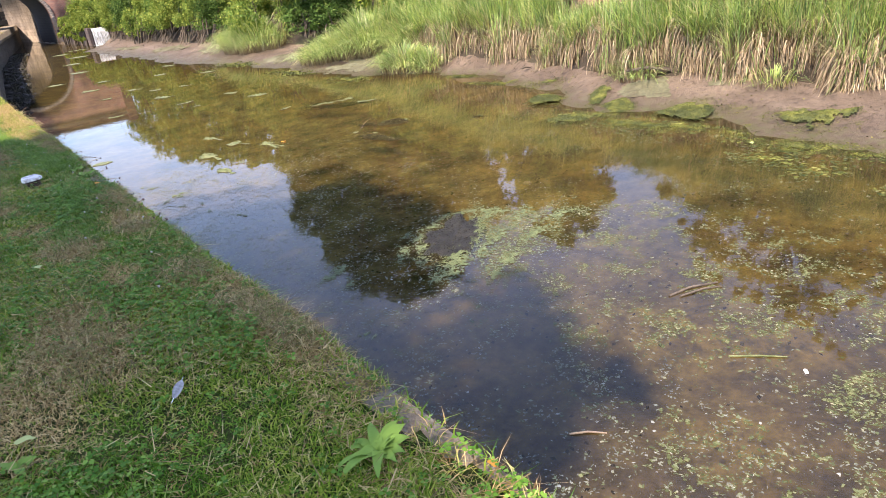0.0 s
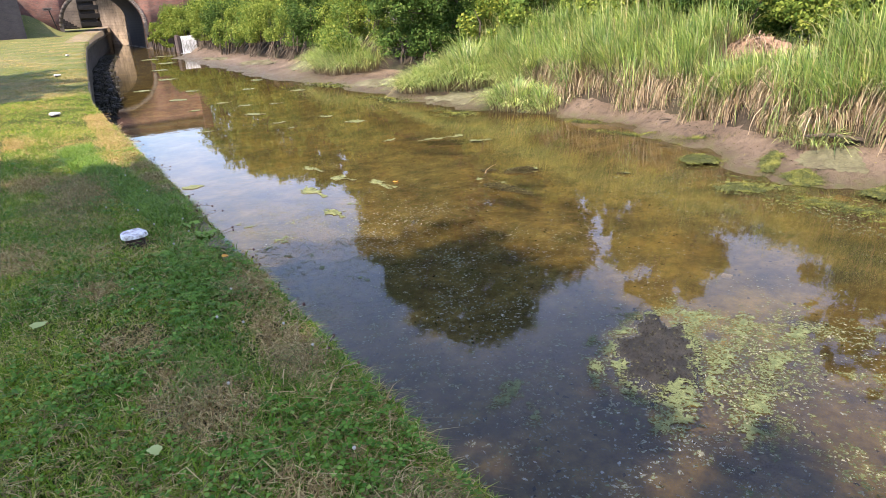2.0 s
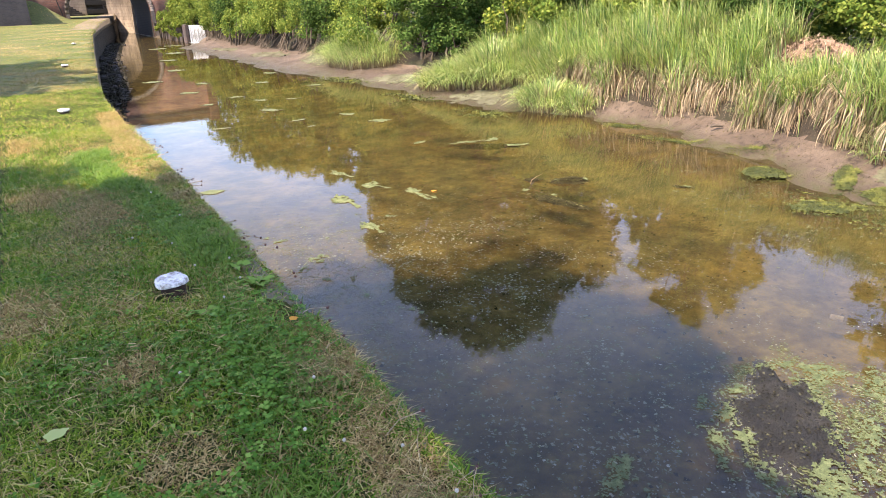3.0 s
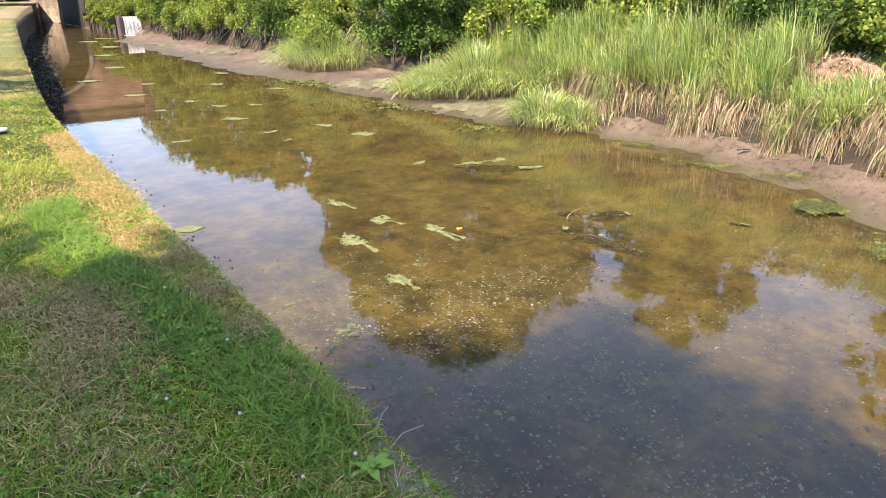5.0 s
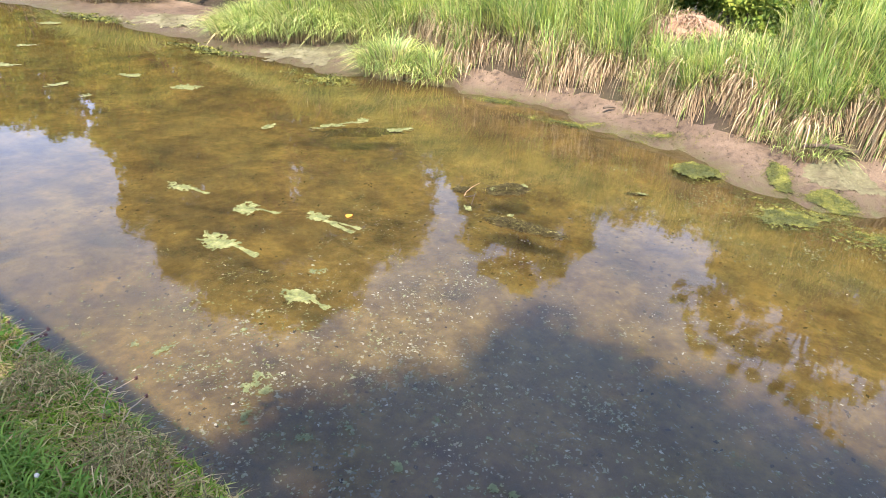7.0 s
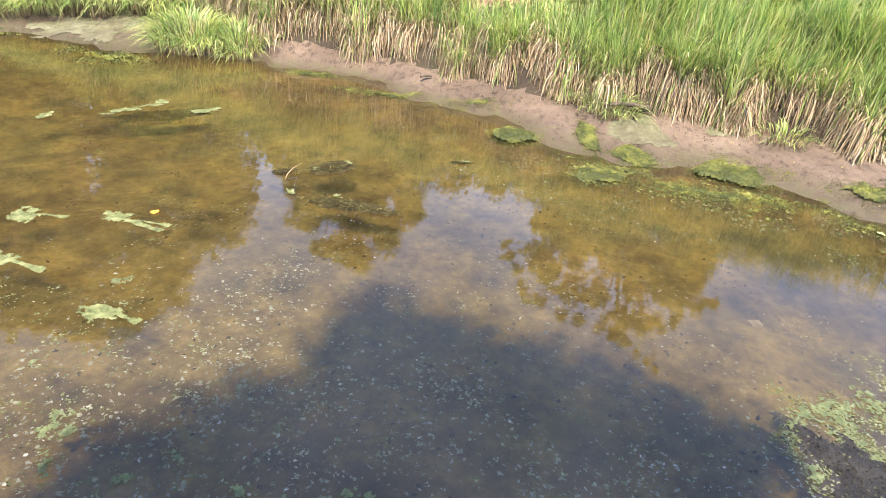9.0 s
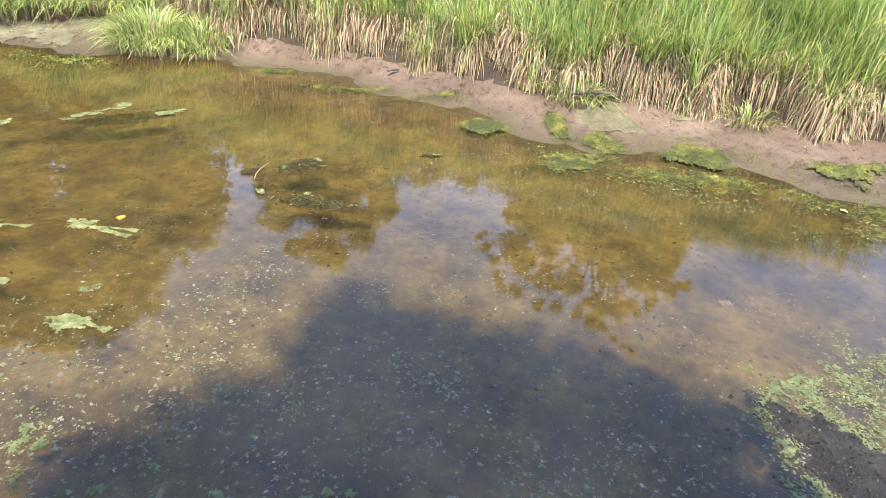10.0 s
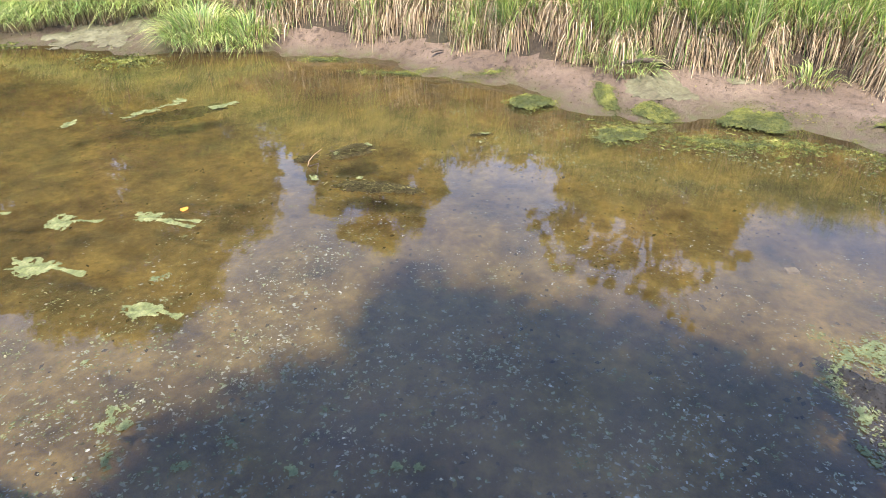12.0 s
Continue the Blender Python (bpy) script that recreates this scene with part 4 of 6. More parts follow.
SPOTS = [(3.3, 6.7, 0.75), (4.0, 6.6, 0.45), (3.4, 5.7, 0.85), (3.3, 4.7, 0.85), (2.45, 3.75, 0.75), (1.95, 2.7, 0.75), (2.0, 1.5, 0.9), (1.75, 0.4, 0.85),
         (1.25, 7.25, 0.92), (2.2, 6.9, 0.8), (1.9, 5.6, 1.1), (1.8, 4.2, 1.1), (0.8, 2.6, 1.2), (0.4, 1.0, 1.1), (0.3, 5.9, 1.25), (0.3, 4.3, 1.2),
         (-0.65, 6.95, 1.05), (-1.0, 5.4, 1.4), (-1.2, 3.6, 1.4), (-1.0, 2.0, 1.4), (-0.7, 0.3, 1.1), (-2.4, 6.4, 1.3), (-2.8, 4.6, 1.5), (-2.6, 2.6, 1.5), (-2.2, 0.9, 1.2), (-3.6, 6.2, 1.0), (0.62, -0.3, 0.6), (0.25, -0.6, 0.6), (-0.6, -0.9, 0.9), (1.0, 0.1, 0.7), (2.45, 5.65, 0.55), (2.3, 6.3, 0.55), (2.75, 6.1, 0.45), (0.2, 1.8, 0.6), (0.85, 1.75, 0.6), (1.05, 2.1, 0.5), (2.8, 5.15, 0.5), (0.5, 5.4, 0.6), (3.6, 4.5, 0.32), (2.0, 4.05, 0.6), (3.35, 4.05, 0.4), (3.1, 4.3, 0.45), (0.55, 3.15, 0.5), (0.5, 3.6, 0.4), (1.65, 0.75, 0.55), (1.5, 0.3, 0.4), (4.1, 5.0, 0.35), (2.0, 7.75, 0.35), (1.5, 7.95, 0.4), (2.3, 7.2, 0.3), (0.75, 6.75, 0.6), (0.6, 6.2, 0.5), (1.1, 6.5, 0.5), (0.2, 6.4, 0.5), (3.2, 7.15, 0.35), (3.8, 7.25, 0.32), (2.6, 7.45, 0.3), (0.0, 8.45, 0.45), (0.4, 7.2, 0.6), (-0.1, 7.6, 0.6), (-0.9, 8.7, 0.9), (-2.0, 8.8, 1.0), (-3.2, 8.4, 1.1)]
tree("lawn_tree", -9.5, 2.6, LAWN, 12.0, 0.36, shade_clumps(SPOTS, -9.5, 2.6, 14.5, 5), 38000, "leaf_dark", 0.19, "broad leafy tree shading the lawn and the water", "lawn trees", 61)
SPOTS = [(-0.2 + 0.25 * (i % 3) + q, 17.6 + 1.4 * i, 1.35) for i in range(5) for q in (0, -1.9, -3.8, -5.6)]
tree("lawn_tree", -10.0, 20.5, LAWN, 6.0, 0.28, shade_clumps(SPOTS, -10, 20.5, 8.0, 6), 14000, "leaf_dark", 0.24, "leafy tree shading a strip of lawn", "lawn trees", 62)

y, x = rng.uniform(6.6, 10.8, 2600), rng.uniform(12.6, 15.3, 2600)
kp = np.hypot((x - 14.0) / 0.75, (y - 9.0) / 1.0) > 1
reed_clump("bank_grass", on_land(x, y)[kp], rng.uniform(0.2, 0.45, kp.sum()) + 0.3 * (x[kp] > 14.6), "rank green grass round the straw heap", "", 0.0, 2.0, bend=(0.3, 1.2), segs=4)

# ---------- straw heap ----------
hx, hy = 14.0, 9.0
a, q = rng.uniform(0, 6.28, 1500), np.sqrt(rng.random(1500))
lump = 0.12 * np.sin(5 * a + 2) * q
p = np.stack([hx + 0.65 * q * np.cos(a), hy + (0.95 + lump) * q * np.sin(a), 1.52 + 0.38 * (1 - q ** 1.6) + 0.09 * np.sin(4 * a) * (1 - q)], 1)
V, F, A = blades(p, rng.uniform(0.05, 0.2, 1500), rng.uniform(0, 6.28, 1500), rng.uniform(0.6, 2.6, 1500), rng.uniform(0.012, 0.035, 1500), 3, 0.5)
heap = holder("straw_heap", (0, 0, 0), "reddish heap of dry cut reeds behind the reeds", "heap")
tagged(quick("straw", V, F, M["hay"], heap), kind="stuff")
bm = bmesh.new()
bmesh.ops.create_icosphere(bm, subdivisions=5, radius=1.0)
for v in bm.verts:
    v.co *= 1 + 0.22 * noise.noise(v.co * 1.9) + 0.10 * noise.noise(v.co * 5.5) + 0.05 * noise.noise(v.co * 14)
    v.co = Vector((hx + v.co.x * 0.62, hy + v.co.y * 0.98, 1.38 + v.co.z * 0.50))
part("core", bm, M["hay_core"], heap, smooth=True)

# ---------- brick bridge, lock tail and weir ----------
bridge = holder("bridge", (7.6, 66, 0), "red brick canal bridge with a stone-ringed arch", "bridge")
AX, AR, AS, AC = 7.6, 3.18, 2.2, 5.0


def arch(x):
    return AS + (AC - AS) * math.sqrt(max(0.0, 1 - ((x - AX) / AR) ** 2))


def wall_with_arch(x0, x1, y0, y1, top):
    xs = list(np.linspace(x0, AX - AR, 8)) + [AX - AR * math.cos(math.pi * i / 28) for i in range(0, 29)] + list(np.linspace(AX + AR, x1, 6))
    low = [-0.8] * 8 + [arch(x) for x in xs[8:37]] + [-0.8] * 6
    V, F = [], []
    for x, z in zip(xs, low):
        V += [(x, y0, z), (x, y0, top), (x, y1, top), (x, y1, z)]
    for i in range(len(xs) - 1):
        a, c = 4 * i, 4 * i + 4
        F += [(a, c, c + 1, a + 1), (a + 1, c + 1, c + 2, a + 2), (a + 2, c + 2, c + 3, a + 3), (a + 3, c + 3, c, a)]
    return V, F


V, F = wall_with_arch(-3.0, 15.0, 66.0, 74.2, 6.9)
V = np.array(V) - (7.6, 66, 0)
quick("spandrel", V, F, M["brick"], bridge)
# Inner skin of the barrel, coloured near black in place of deep shade.
V, F = [], []
for i in range(29):
    t = math.pi * i / 28
    for yy in (0.25, 8.1):
        V.append((-(AR - 0.03) * math.cos(t), yy, AS + (AC - 0.03 - AS) * math.sin(t)))
V = [(-AR + 0.03, 0.25, -0.7), (-AR + 0.03, 8.1, -0.7)] + V + [(AR - 0.03, 0.25, -0.7), (AR - 0.03, 8.1, -0.7)]
quick("shaded_barrel", V, [(2 * i, 2 * i + 1, 2 * i + 3, 2 * i + 2) for i in range(30)], M["barrel_shaded"], bridge, "inside of the arch barrel, deep shade put into its brick colour")
bm = bmesh.new()
box(bm, -10.7, 7.45, -0.06, 0.36, 6.9, 7.08, 0.03)
part("string_course", bm, M["stone"], bridge)
bm = bmesh.new()
box(bm, -10.7, 7.4, 0.0, 0.34, 7.08, 7.62)
parapet = part("parapet", bm, M["brick"], bridge)
bm = bmesh.new()
box(bm, -10.7, 7.45, -0.05, 0.4, 7.62, 7.78, 0.04)
part("parapet_coping", bm, M["stone"], parapet)
bm = bmesh.new()
box(bm, 6.9, 7.75, -0.12, 0.6, -0.8, 7.9, 0.04)
part("end_pier", bm, M["brick"], bridge)
for side in (-1, 1):
    for i in range(6):
        x = side * AR
        bm = bmesh.new()
        box(bm, min(x, x + side * 0.3), max(x, x + side * 0.3), -0.02, 0.2, -0.6 + i * 0.47, -0.145 + i * 0.47, 0.02)
        part("jamb_stone", bm, M["ring_stone"], bridge)
V, F = [], []
for i in range(41):
    t = math.pi * i / 40
    for yy, e in ((0.2, 0.0), (-0.02, 0.0), (-0.02, 0.3), (0.2, 0.3)):
        V.append((-(AR + e) * math.cos(t), yy, AS + (AC - AS + e) * math.sin(t)))
    if i:
        a, c = 4 * i - 4, 4 * i
        F += [(a + k, c + k, c + (k + 1) % 4, a + (k + 1) % 4) for k in range(4)]
ring = quick("arch_ring", V, F, M["brick_dark"], bridge, "grey stone arch ring")
for i in range(25):
    V = []
    for t in (math.pi * (i + 0.06) / 25, math.pi * (i + 0.5) / 25, math.pi * (i + 0.94) / 25):
        for yy, e in ((0.15, 0.012), (-0.04, 0.012), (-0.04, 0.31), (0.15, 0.31)):
            V.append((-(AR + e) * math.cos(t), yy, AS + (AC - AS + e) * math.sin(t)))
    F = [(a + k, a + 4 + k, a + 4 + (k + 1) % 4, a + (k + 1) % 4) for a in (0, 4) for k in range(4)] + [(0, 1, 2, 3), (8, 9, 10, 11)]
    quick("voussoir", V, F, M["ring_stone"], ring)

lock = holder("lock_wall", (8.0, 84, 0), "pale stone lock walls beyond the bridge arch", "wall", kind="structure")
V = [(10.8, 74.1, -0.8), (9.5, 84, -0.8), (9.5, 84, 6), (10.8, 74.1, 6), (11.2, 74.2, -0.8), (9.9, 84.2, -0.8), (9.9, 84.2, 6), (11.2, 74.2, 6)]
BOXF = [(0, 1, 2, 3), (4, 5, 6, 7), (0, 1, 5, 4), (2, 3, 7, 6), (1, 2, 6, 5), (0, 3, 7, 4)]
quick("splayed_wall", np.array(V) - (8, 84, 0), BOXF, M["ashlar"], lock)
bm = bmesh.new()
box(bm, -4.0, -0.4, 0, 0.5, -0.8, 6)
part("head_wall", bm, M["ashlar"], lock)
bm = bmesh.new()
box(bm, -0.4, 5.0, 0.6, 1.0, -0.8, 8)
part("chamber_end", bm, M["ashlar"], lock)
gate = holder("lock_gate", (8.45, 83.6, 0), "black tarred timber lock gate", "gate")
bm = bmesh.new()
box(bm, -0.85, 0.75, 0, 0.3, -0.6, 6)
part("planking", bm, M["timber"], gate)
for i in range(6):
    bm = bmesh.new()
    box(bm, -0.9, 1.5 if i % 2 else 1.2, -0.22, 0.0, 0.2 + i * 0.85, 0.66 + i * 0.85, 0.02)
    part("beam", bm, M["timber"], gate)
steps = holder("stone_steps", (6.6, 82, 0), "dark stone steps up to the lock", "steps")
for i in range(6):
    bm = bmesh.new()
    box(bm, -1.2, 0.6 - i * 0.22, 0.3 * i, 0.3 * i + 0.34, -0.2, 1.9 + 0.18 * i, 0.02)
    part("step", bm, M["rubble"], steps)

wing = holder("wing_wall", (0, 57, 0), "brick wing wall at the end of the lawn, colour darkened for shade", "wall", kind="structure")
bm = bmesh.new()
box(bm, -14, 1.2, 0, 0.5, 1.2, 5.0)
part("brick_face", bm, M["wing_shaded"], wing)
bm = bmesh.new()
box(bm, 0.7, 1.2, 0.5, 9.0, 1.2, 5.0)
part("return_wall", bm, M["wing_shaded"], wing)
bm = bmesh.new()
box(bm, -14, 1.28, -0.06, 0.56, 5.0, 5.15, 0.03)
part("wall_coping", bm, M["stone"], wing)

sign = holder("sign_post", (3.5, 64.5, float(lawn(3.5, 64.5)) - 0.1), "small weathered grey sign on a leaning dark post", "sign")
quick("post", *tube([(0.3, 0, 0), (0.15, 0, 0.8), (0, 0, 1.6)], [0.045, 0.045, 0.045], 8), M["timber"], sign)
bm = bmesh.new()
box(bm, -0.42, 0.28, -0.06, -0.02, 1.5, 1.72, 0.01)
board = part("board", bm, M["ring_stone"], sign)
bm = bmesh.new()
box(bm, -0.3, 0.15, -0.068, -0.063, 1.58, 1.63)
part("line_of_writing", bm, M["timber"], board)

fall = holder("weir", (11.75, 54.6, 0), "small white waterfall over a stone weir in the bank", "waterfall")
N = 25
V, F = [], []
for i in range(N):
    x = -0.56 + 1.12 * i / (N - 1)
    o = 0.012 * math.sin(i * 2.4) + 0.01 * math.sin(i * 5.1)
    for z, yy in ((1.24, 0.35), (1.22, 0.02), (0.9, -0.10 + o), (0.4, -0.17 + o), (0.02, -0.2 + o)):
        V.append((x * (1 + 0.08 * (1.2 - z)), yy, z))
    if i:
        for k in range(4):
            F.append((5 * i - 5 + k, 5 * i + k, 5 * i + k + 1, 5 * i - 4 + k))
quick("falling_sheet", V, F, M["fall"], fall, smooth=True)
a = np.linspace(0, 6.283, 19)[:-1]
V = np.concatenate([[(0, -0.3, 0.03)], np.stack([0.78 * np.cos(a) * (1 + 0.1 * np.sin(5 * a)), -0.32 + 0.24 * np.sin(a), 0.012 + 0 * a], 1)])
quick("foam", V, [(0, i + 1, (i + 1) % 18 + 1) for i in range(18)], M["plastic"], fall)
for x0, x1, z1 in ((-0.85, -0.6, 1.3), (0.6, 0.95, 1.3)):
    bm = bmesh.new()
    box(bm, x0, x1, -0.05, 0.9, -0.5, z1, 0.04)
    part("side_wall", bm, M["brick_dark"], fall)
bm = bmesh.new()
box(bm, -0.6, 0.6, 0.02, 0.9, -0.5, 1.2, 0.02)
part("sill", bm, M["rubble"], fall)
bank = holder("retaining_wall", (11.0, 56, 0), "low weathered brick retaining wall by the arch", "wall", kind="structure")
V = [(-0.1, 10, -0.6), (0.0, 0.3, -0.6), (0.0, 0.3, 1.05), (-0.1, 10, 1.2), (0.5, 10, -0.6), (0.6, 0.3, -0.6), (0.6, 0.3, 1.05), (0.5, 10, 1.2)]
quick("brick_face", V, BOXF, M["brick_dark"], bank)

# rubble along the foot of the lawn wall
def rock_mesh(seed):
    r_ = random.Random(seed)
    bm = bmesh.new()
    bmesh.ops.create_icosphere(bm, subdivisions=1, radius=1.0)
    for v in bm.verts:
        v.co *= r_.uniform(0.7, 1.25)
        v.co.z *= 0.6
    me = bpy.data.meshes.new("rubble_stone")
    bm.to_mesh(me)
    bm.free()
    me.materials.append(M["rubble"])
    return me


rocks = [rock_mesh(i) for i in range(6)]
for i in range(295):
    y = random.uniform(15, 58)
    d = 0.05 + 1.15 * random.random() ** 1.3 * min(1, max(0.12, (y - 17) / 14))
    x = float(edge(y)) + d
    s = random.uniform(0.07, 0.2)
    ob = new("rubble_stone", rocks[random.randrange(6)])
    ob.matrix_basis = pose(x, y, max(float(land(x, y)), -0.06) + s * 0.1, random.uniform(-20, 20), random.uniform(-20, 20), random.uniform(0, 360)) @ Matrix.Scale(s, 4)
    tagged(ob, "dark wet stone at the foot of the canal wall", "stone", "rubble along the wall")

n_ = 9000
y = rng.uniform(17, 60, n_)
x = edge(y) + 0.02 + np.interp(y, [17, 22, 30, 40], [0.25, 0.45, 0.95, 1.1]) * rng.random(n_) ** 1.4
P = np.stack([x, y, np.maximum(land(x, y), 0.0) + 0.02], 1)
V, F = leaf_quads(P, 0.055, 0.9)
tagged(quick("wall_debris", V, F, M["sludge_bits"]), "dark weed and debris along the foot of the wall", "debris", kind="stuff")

# ---------- mooring bollards ----------
bollard = holder("mooring_bollard", (-0.43, 4.95, LAWN - 0.03), "short mooring bollard with chipped white painted top", "bollard", "mooring bollards")
quick("post", *tube([(0, 0, -0.2), (0, 0, 0.0), (0, 0, 0.1)], [0.075, 0.07, 0.068], 14), M["rust"], bollard, "rusted iron post", smooth=True)
bm = bmesh.new()
bmesh.ops.create_cone(bm, cap_ends=True, segments=28, radius1=0.088, radius2=0.083, depth=0.034)
bmesh.ops.bevel(bm, geom=bm.edges[:], offset=0.009, segments=3, affect="EDGES", profile=0.6)
for v in bm.verts:
    v.co += Vector((0, 0, 0.115 + 0.014 * noise.noise(v.co * 14)))
    v.co.x *= 1.08
part("cap", bm, M["white"], bollard, "chipped white paint", smooth=True)
for x, y in ((-0.36, 12.95), (0.34, 21.4), (1.55, 32.4)):
    copy_thing(bollard, pose(x, y, float(lawn(x, y)) - 0.06, 0, 0, random.uniform(0, 300)))

# ---------- things on and in the water ----------
def connected(keep):
    """The largest joined patch of a mask of cells."""
    seen, best = np.zeros(keep.shape, bool), []
    for s in zip(*np.nonzero(keep)):
        if seen[s]:
            continue
        seen[s] = True
        todo, got = [s], []
        while todo:
            i, j = todo.pop()
            got.append((i, j))
            for q in ((i + 1, j), (i - 1, j), (i, j + 1), (i, j - 1)):
                if 0 <= q[0] < keep.shape[0] and 0 <= q[1] < keep.shape[1] and keep[q] and not seen[q]:
                    seen[q] = True
                    todo.append(q)
        if len(got) > len(best):
            best = got
    return best


def raft(x, y, rx, ry, turn, seed, tails=0, name="floating_algae", label="pale green floating algae raft with ragged edges", lift=0.004, mat="float"):
    """A ragged sheet of algae with a lobed head and trailing strands."""
    r_ = np.random.default_rng(seed)
    L = rx * (2.2 if tails < 3 else 3.6)
    step = max(0.009, 0.036 * rx) if mat == "float" else 0.009
    gx, gy = np.arange(-1.5 * rx, (L if tails else 1.5 * rx) + step, step), np.arange(-1.6 * ry, 1.6 * ry + step, step)
    X, Y_ = np.meshgrid(gx, gy, indexing="ij")
    k = 1.1 / max(rx, 0.05)
    nz = np.array([noise.noise((a * k, b_ * k * 1.4, seed * 3.7)) * 0.5 + noise.noise((a * k * 3.6, b_ * k * 3.6, seed * 1.3)) * 0.62 + noise.noise((a * k * 9, b_ * k * 9, seed)) * 0.3 for a, b_ in zip(X.ravel(), Y_.ravel())]).reshape(X.shape)
    f = 0.80 - np.hypot(X / rx, Y_ / ry) + nz
    for q in range(tails):
        c, w = ry * r_.uniform(-0.5, 0.5), r_.uniform(0.06, 0.10) * ry + step
        mid = c * np.clip(X / L, 0, 1) * 1.5 + 0.14 * ry * np.sin(5 * X / L + 2 * q)
        bulb = 1 + 1.0 * np.exp(-((X - 0.92 * L) / (0.14 * L)) ** 2)
        f = np.maximum(f, np.where((X > 0) & (X < 0.98 * L), 0.55 * (1 - np.abs(Y_ - mid) / (w * bulb)) + 0.15 * nz, -1))
    if mat == "duck_mat":
        fine = np.array([noise.noise((a * 18, b_ * 18, seed * 2.3)) + 1.1 * noise.noise((a * 46, b_ * 46, seed)) for a, b_ in zip(X.ravel(), Y_.ravel())]).reshape(X.shape)
        f = 0.50 - 0.75 * np.hypot(X / rx, Y_ / ry) + 0.6 * nz + 0.95 * fine
    got = connected(f > 0) if mat == "float" else list(zip(*np.nonzero(f > 0)))
    index, V, F = {}, [], []
    for i, j in got:
        face = []
        for a, b_ in ((i, j), (i + 1, j), (i + 1, j + 1), (i, j + 1)):
            if (a, b_) not in index:
                index[(a, b_)] = len(V)
                V.append((gx[0] + (a - 0.5 + r_.uniform(-.3, .3)) * step, gy[0] + (b_ - 0.5 + r_.uniform(-.3, .3)) * step, r_.uniform(0, 0.005) + (0.03 * max(0.0, nz[min(a, len(gx) - 1), min(b_, len(gy) - 1)]) if mat == "float" else 0.0)))
            face.append(index[(a, b_)])
        F.append(face)
    top = quick(name, V, F, M[mat])
    top.location, top.rotation_euler = (x, y, lift), (0, 0, radians(turn))
    return tagged(top, label, "algae", "floating algae", "" if mat == "float" else "stuff")


for i, (x, y, rx, ry, tn, tl) in enumerate(((3.74, 12.05, .20, .13, -80, 1), (3.85, 10.98, .20, .17, -75, 1), (3.10, 10.5, .25, .21, -70, 1), (4.27, 10.2, .17, .12, -88, 3), (2.88, 9.06, .16, .13, -95, 1),
                                           (6.28, 13.3, .17, .09, 10, 0), (6.9, 16.25, .30, .24, -50, 0), (6.69, 17.75, .28, .22, -50, 0), (5.21, 16.75, .16, .09, 0, 0), (5.22, 17.8, .26, .12, 10, 0), (5.24, 19.95, .36, .26, -40, 0),
                                           (5.65, 22.0, .24, .2, 0, 0), (5.24, 23.3, .25, .22, 20, 0), (3.25, 18.0, .25, .1, 0, 0), (6.57, 21.6, .25, .12, 0, 0), (4.06, 22.3, .25, .2, 0, 0), (8.47, 24.3, .3, .25, 0, 0), (8.58, 29.5, .3, .3, 0, 0),
                                           (4.3, 25.5, .35, .25, 20, 0), (3.9, 30, .4, .3, 30, 0), (5.6, 34, .45, .4, 10, 0), (6.5, 40, .5, .5, 10, 0), (8.0, 45, .6, .6, 0, 0), (5.3, 28.0, .35, .3, 0, 0), (7.2, 26.5, .3, .25, 0, 0), (7.9, 50, .7, .8, 0, 0), (9.6, 52.2, 1.0, .4, 0, 0))):
    raft(x, y, rx, ry, tn, 100 + i, tl)
for i in range(6):
    raft(6.85 + 0.19 * i, 12.72 - 0.05 * i + 0.05 * (i % 2), .15, .05 + 0.03 * (i % 3), -30 + 25 * (i % 2), 150 + i, 0, label="pale algae caught on a sunken branch")
raft(7.85, 11.75, .30, .12, -20, 141)
for i, (x, y, rx, ry) in enumerate(((1.62, 9.25, .08, .05), (1.83, 8.43, .12, .05), (1.5, 9.5, .05, .03), (1.7, 8.42, .07, .04), (1.62, 7.72, .06, .04), (1.81, 7.06, .07, .04), (2.03, 6.49, .07, .03), (2.2, 9.0, .05, .03), (1.79, 8.30, .08, .04), (1.53, 8.21, .10, .03), (1.86, 7.55, .06, .03), (2.05, 6.36, .05, .04), (2.41, 6.72, .03, .02), (3.31, 9.29, .08, .05))):
    raft(x, y, rx, ry, 25 * i, 170 + i, label="small pale green patch of floating duckweed", mat="duck_mat")
raft(5.77, 9.05, .09, .05, 20, 143)
raft(1.4, 2.1, .09, .08, 0, 145, lift=-0.008)
raft(1.98, 3.55, .13, .08, 30, 146, mat="duck_mat")
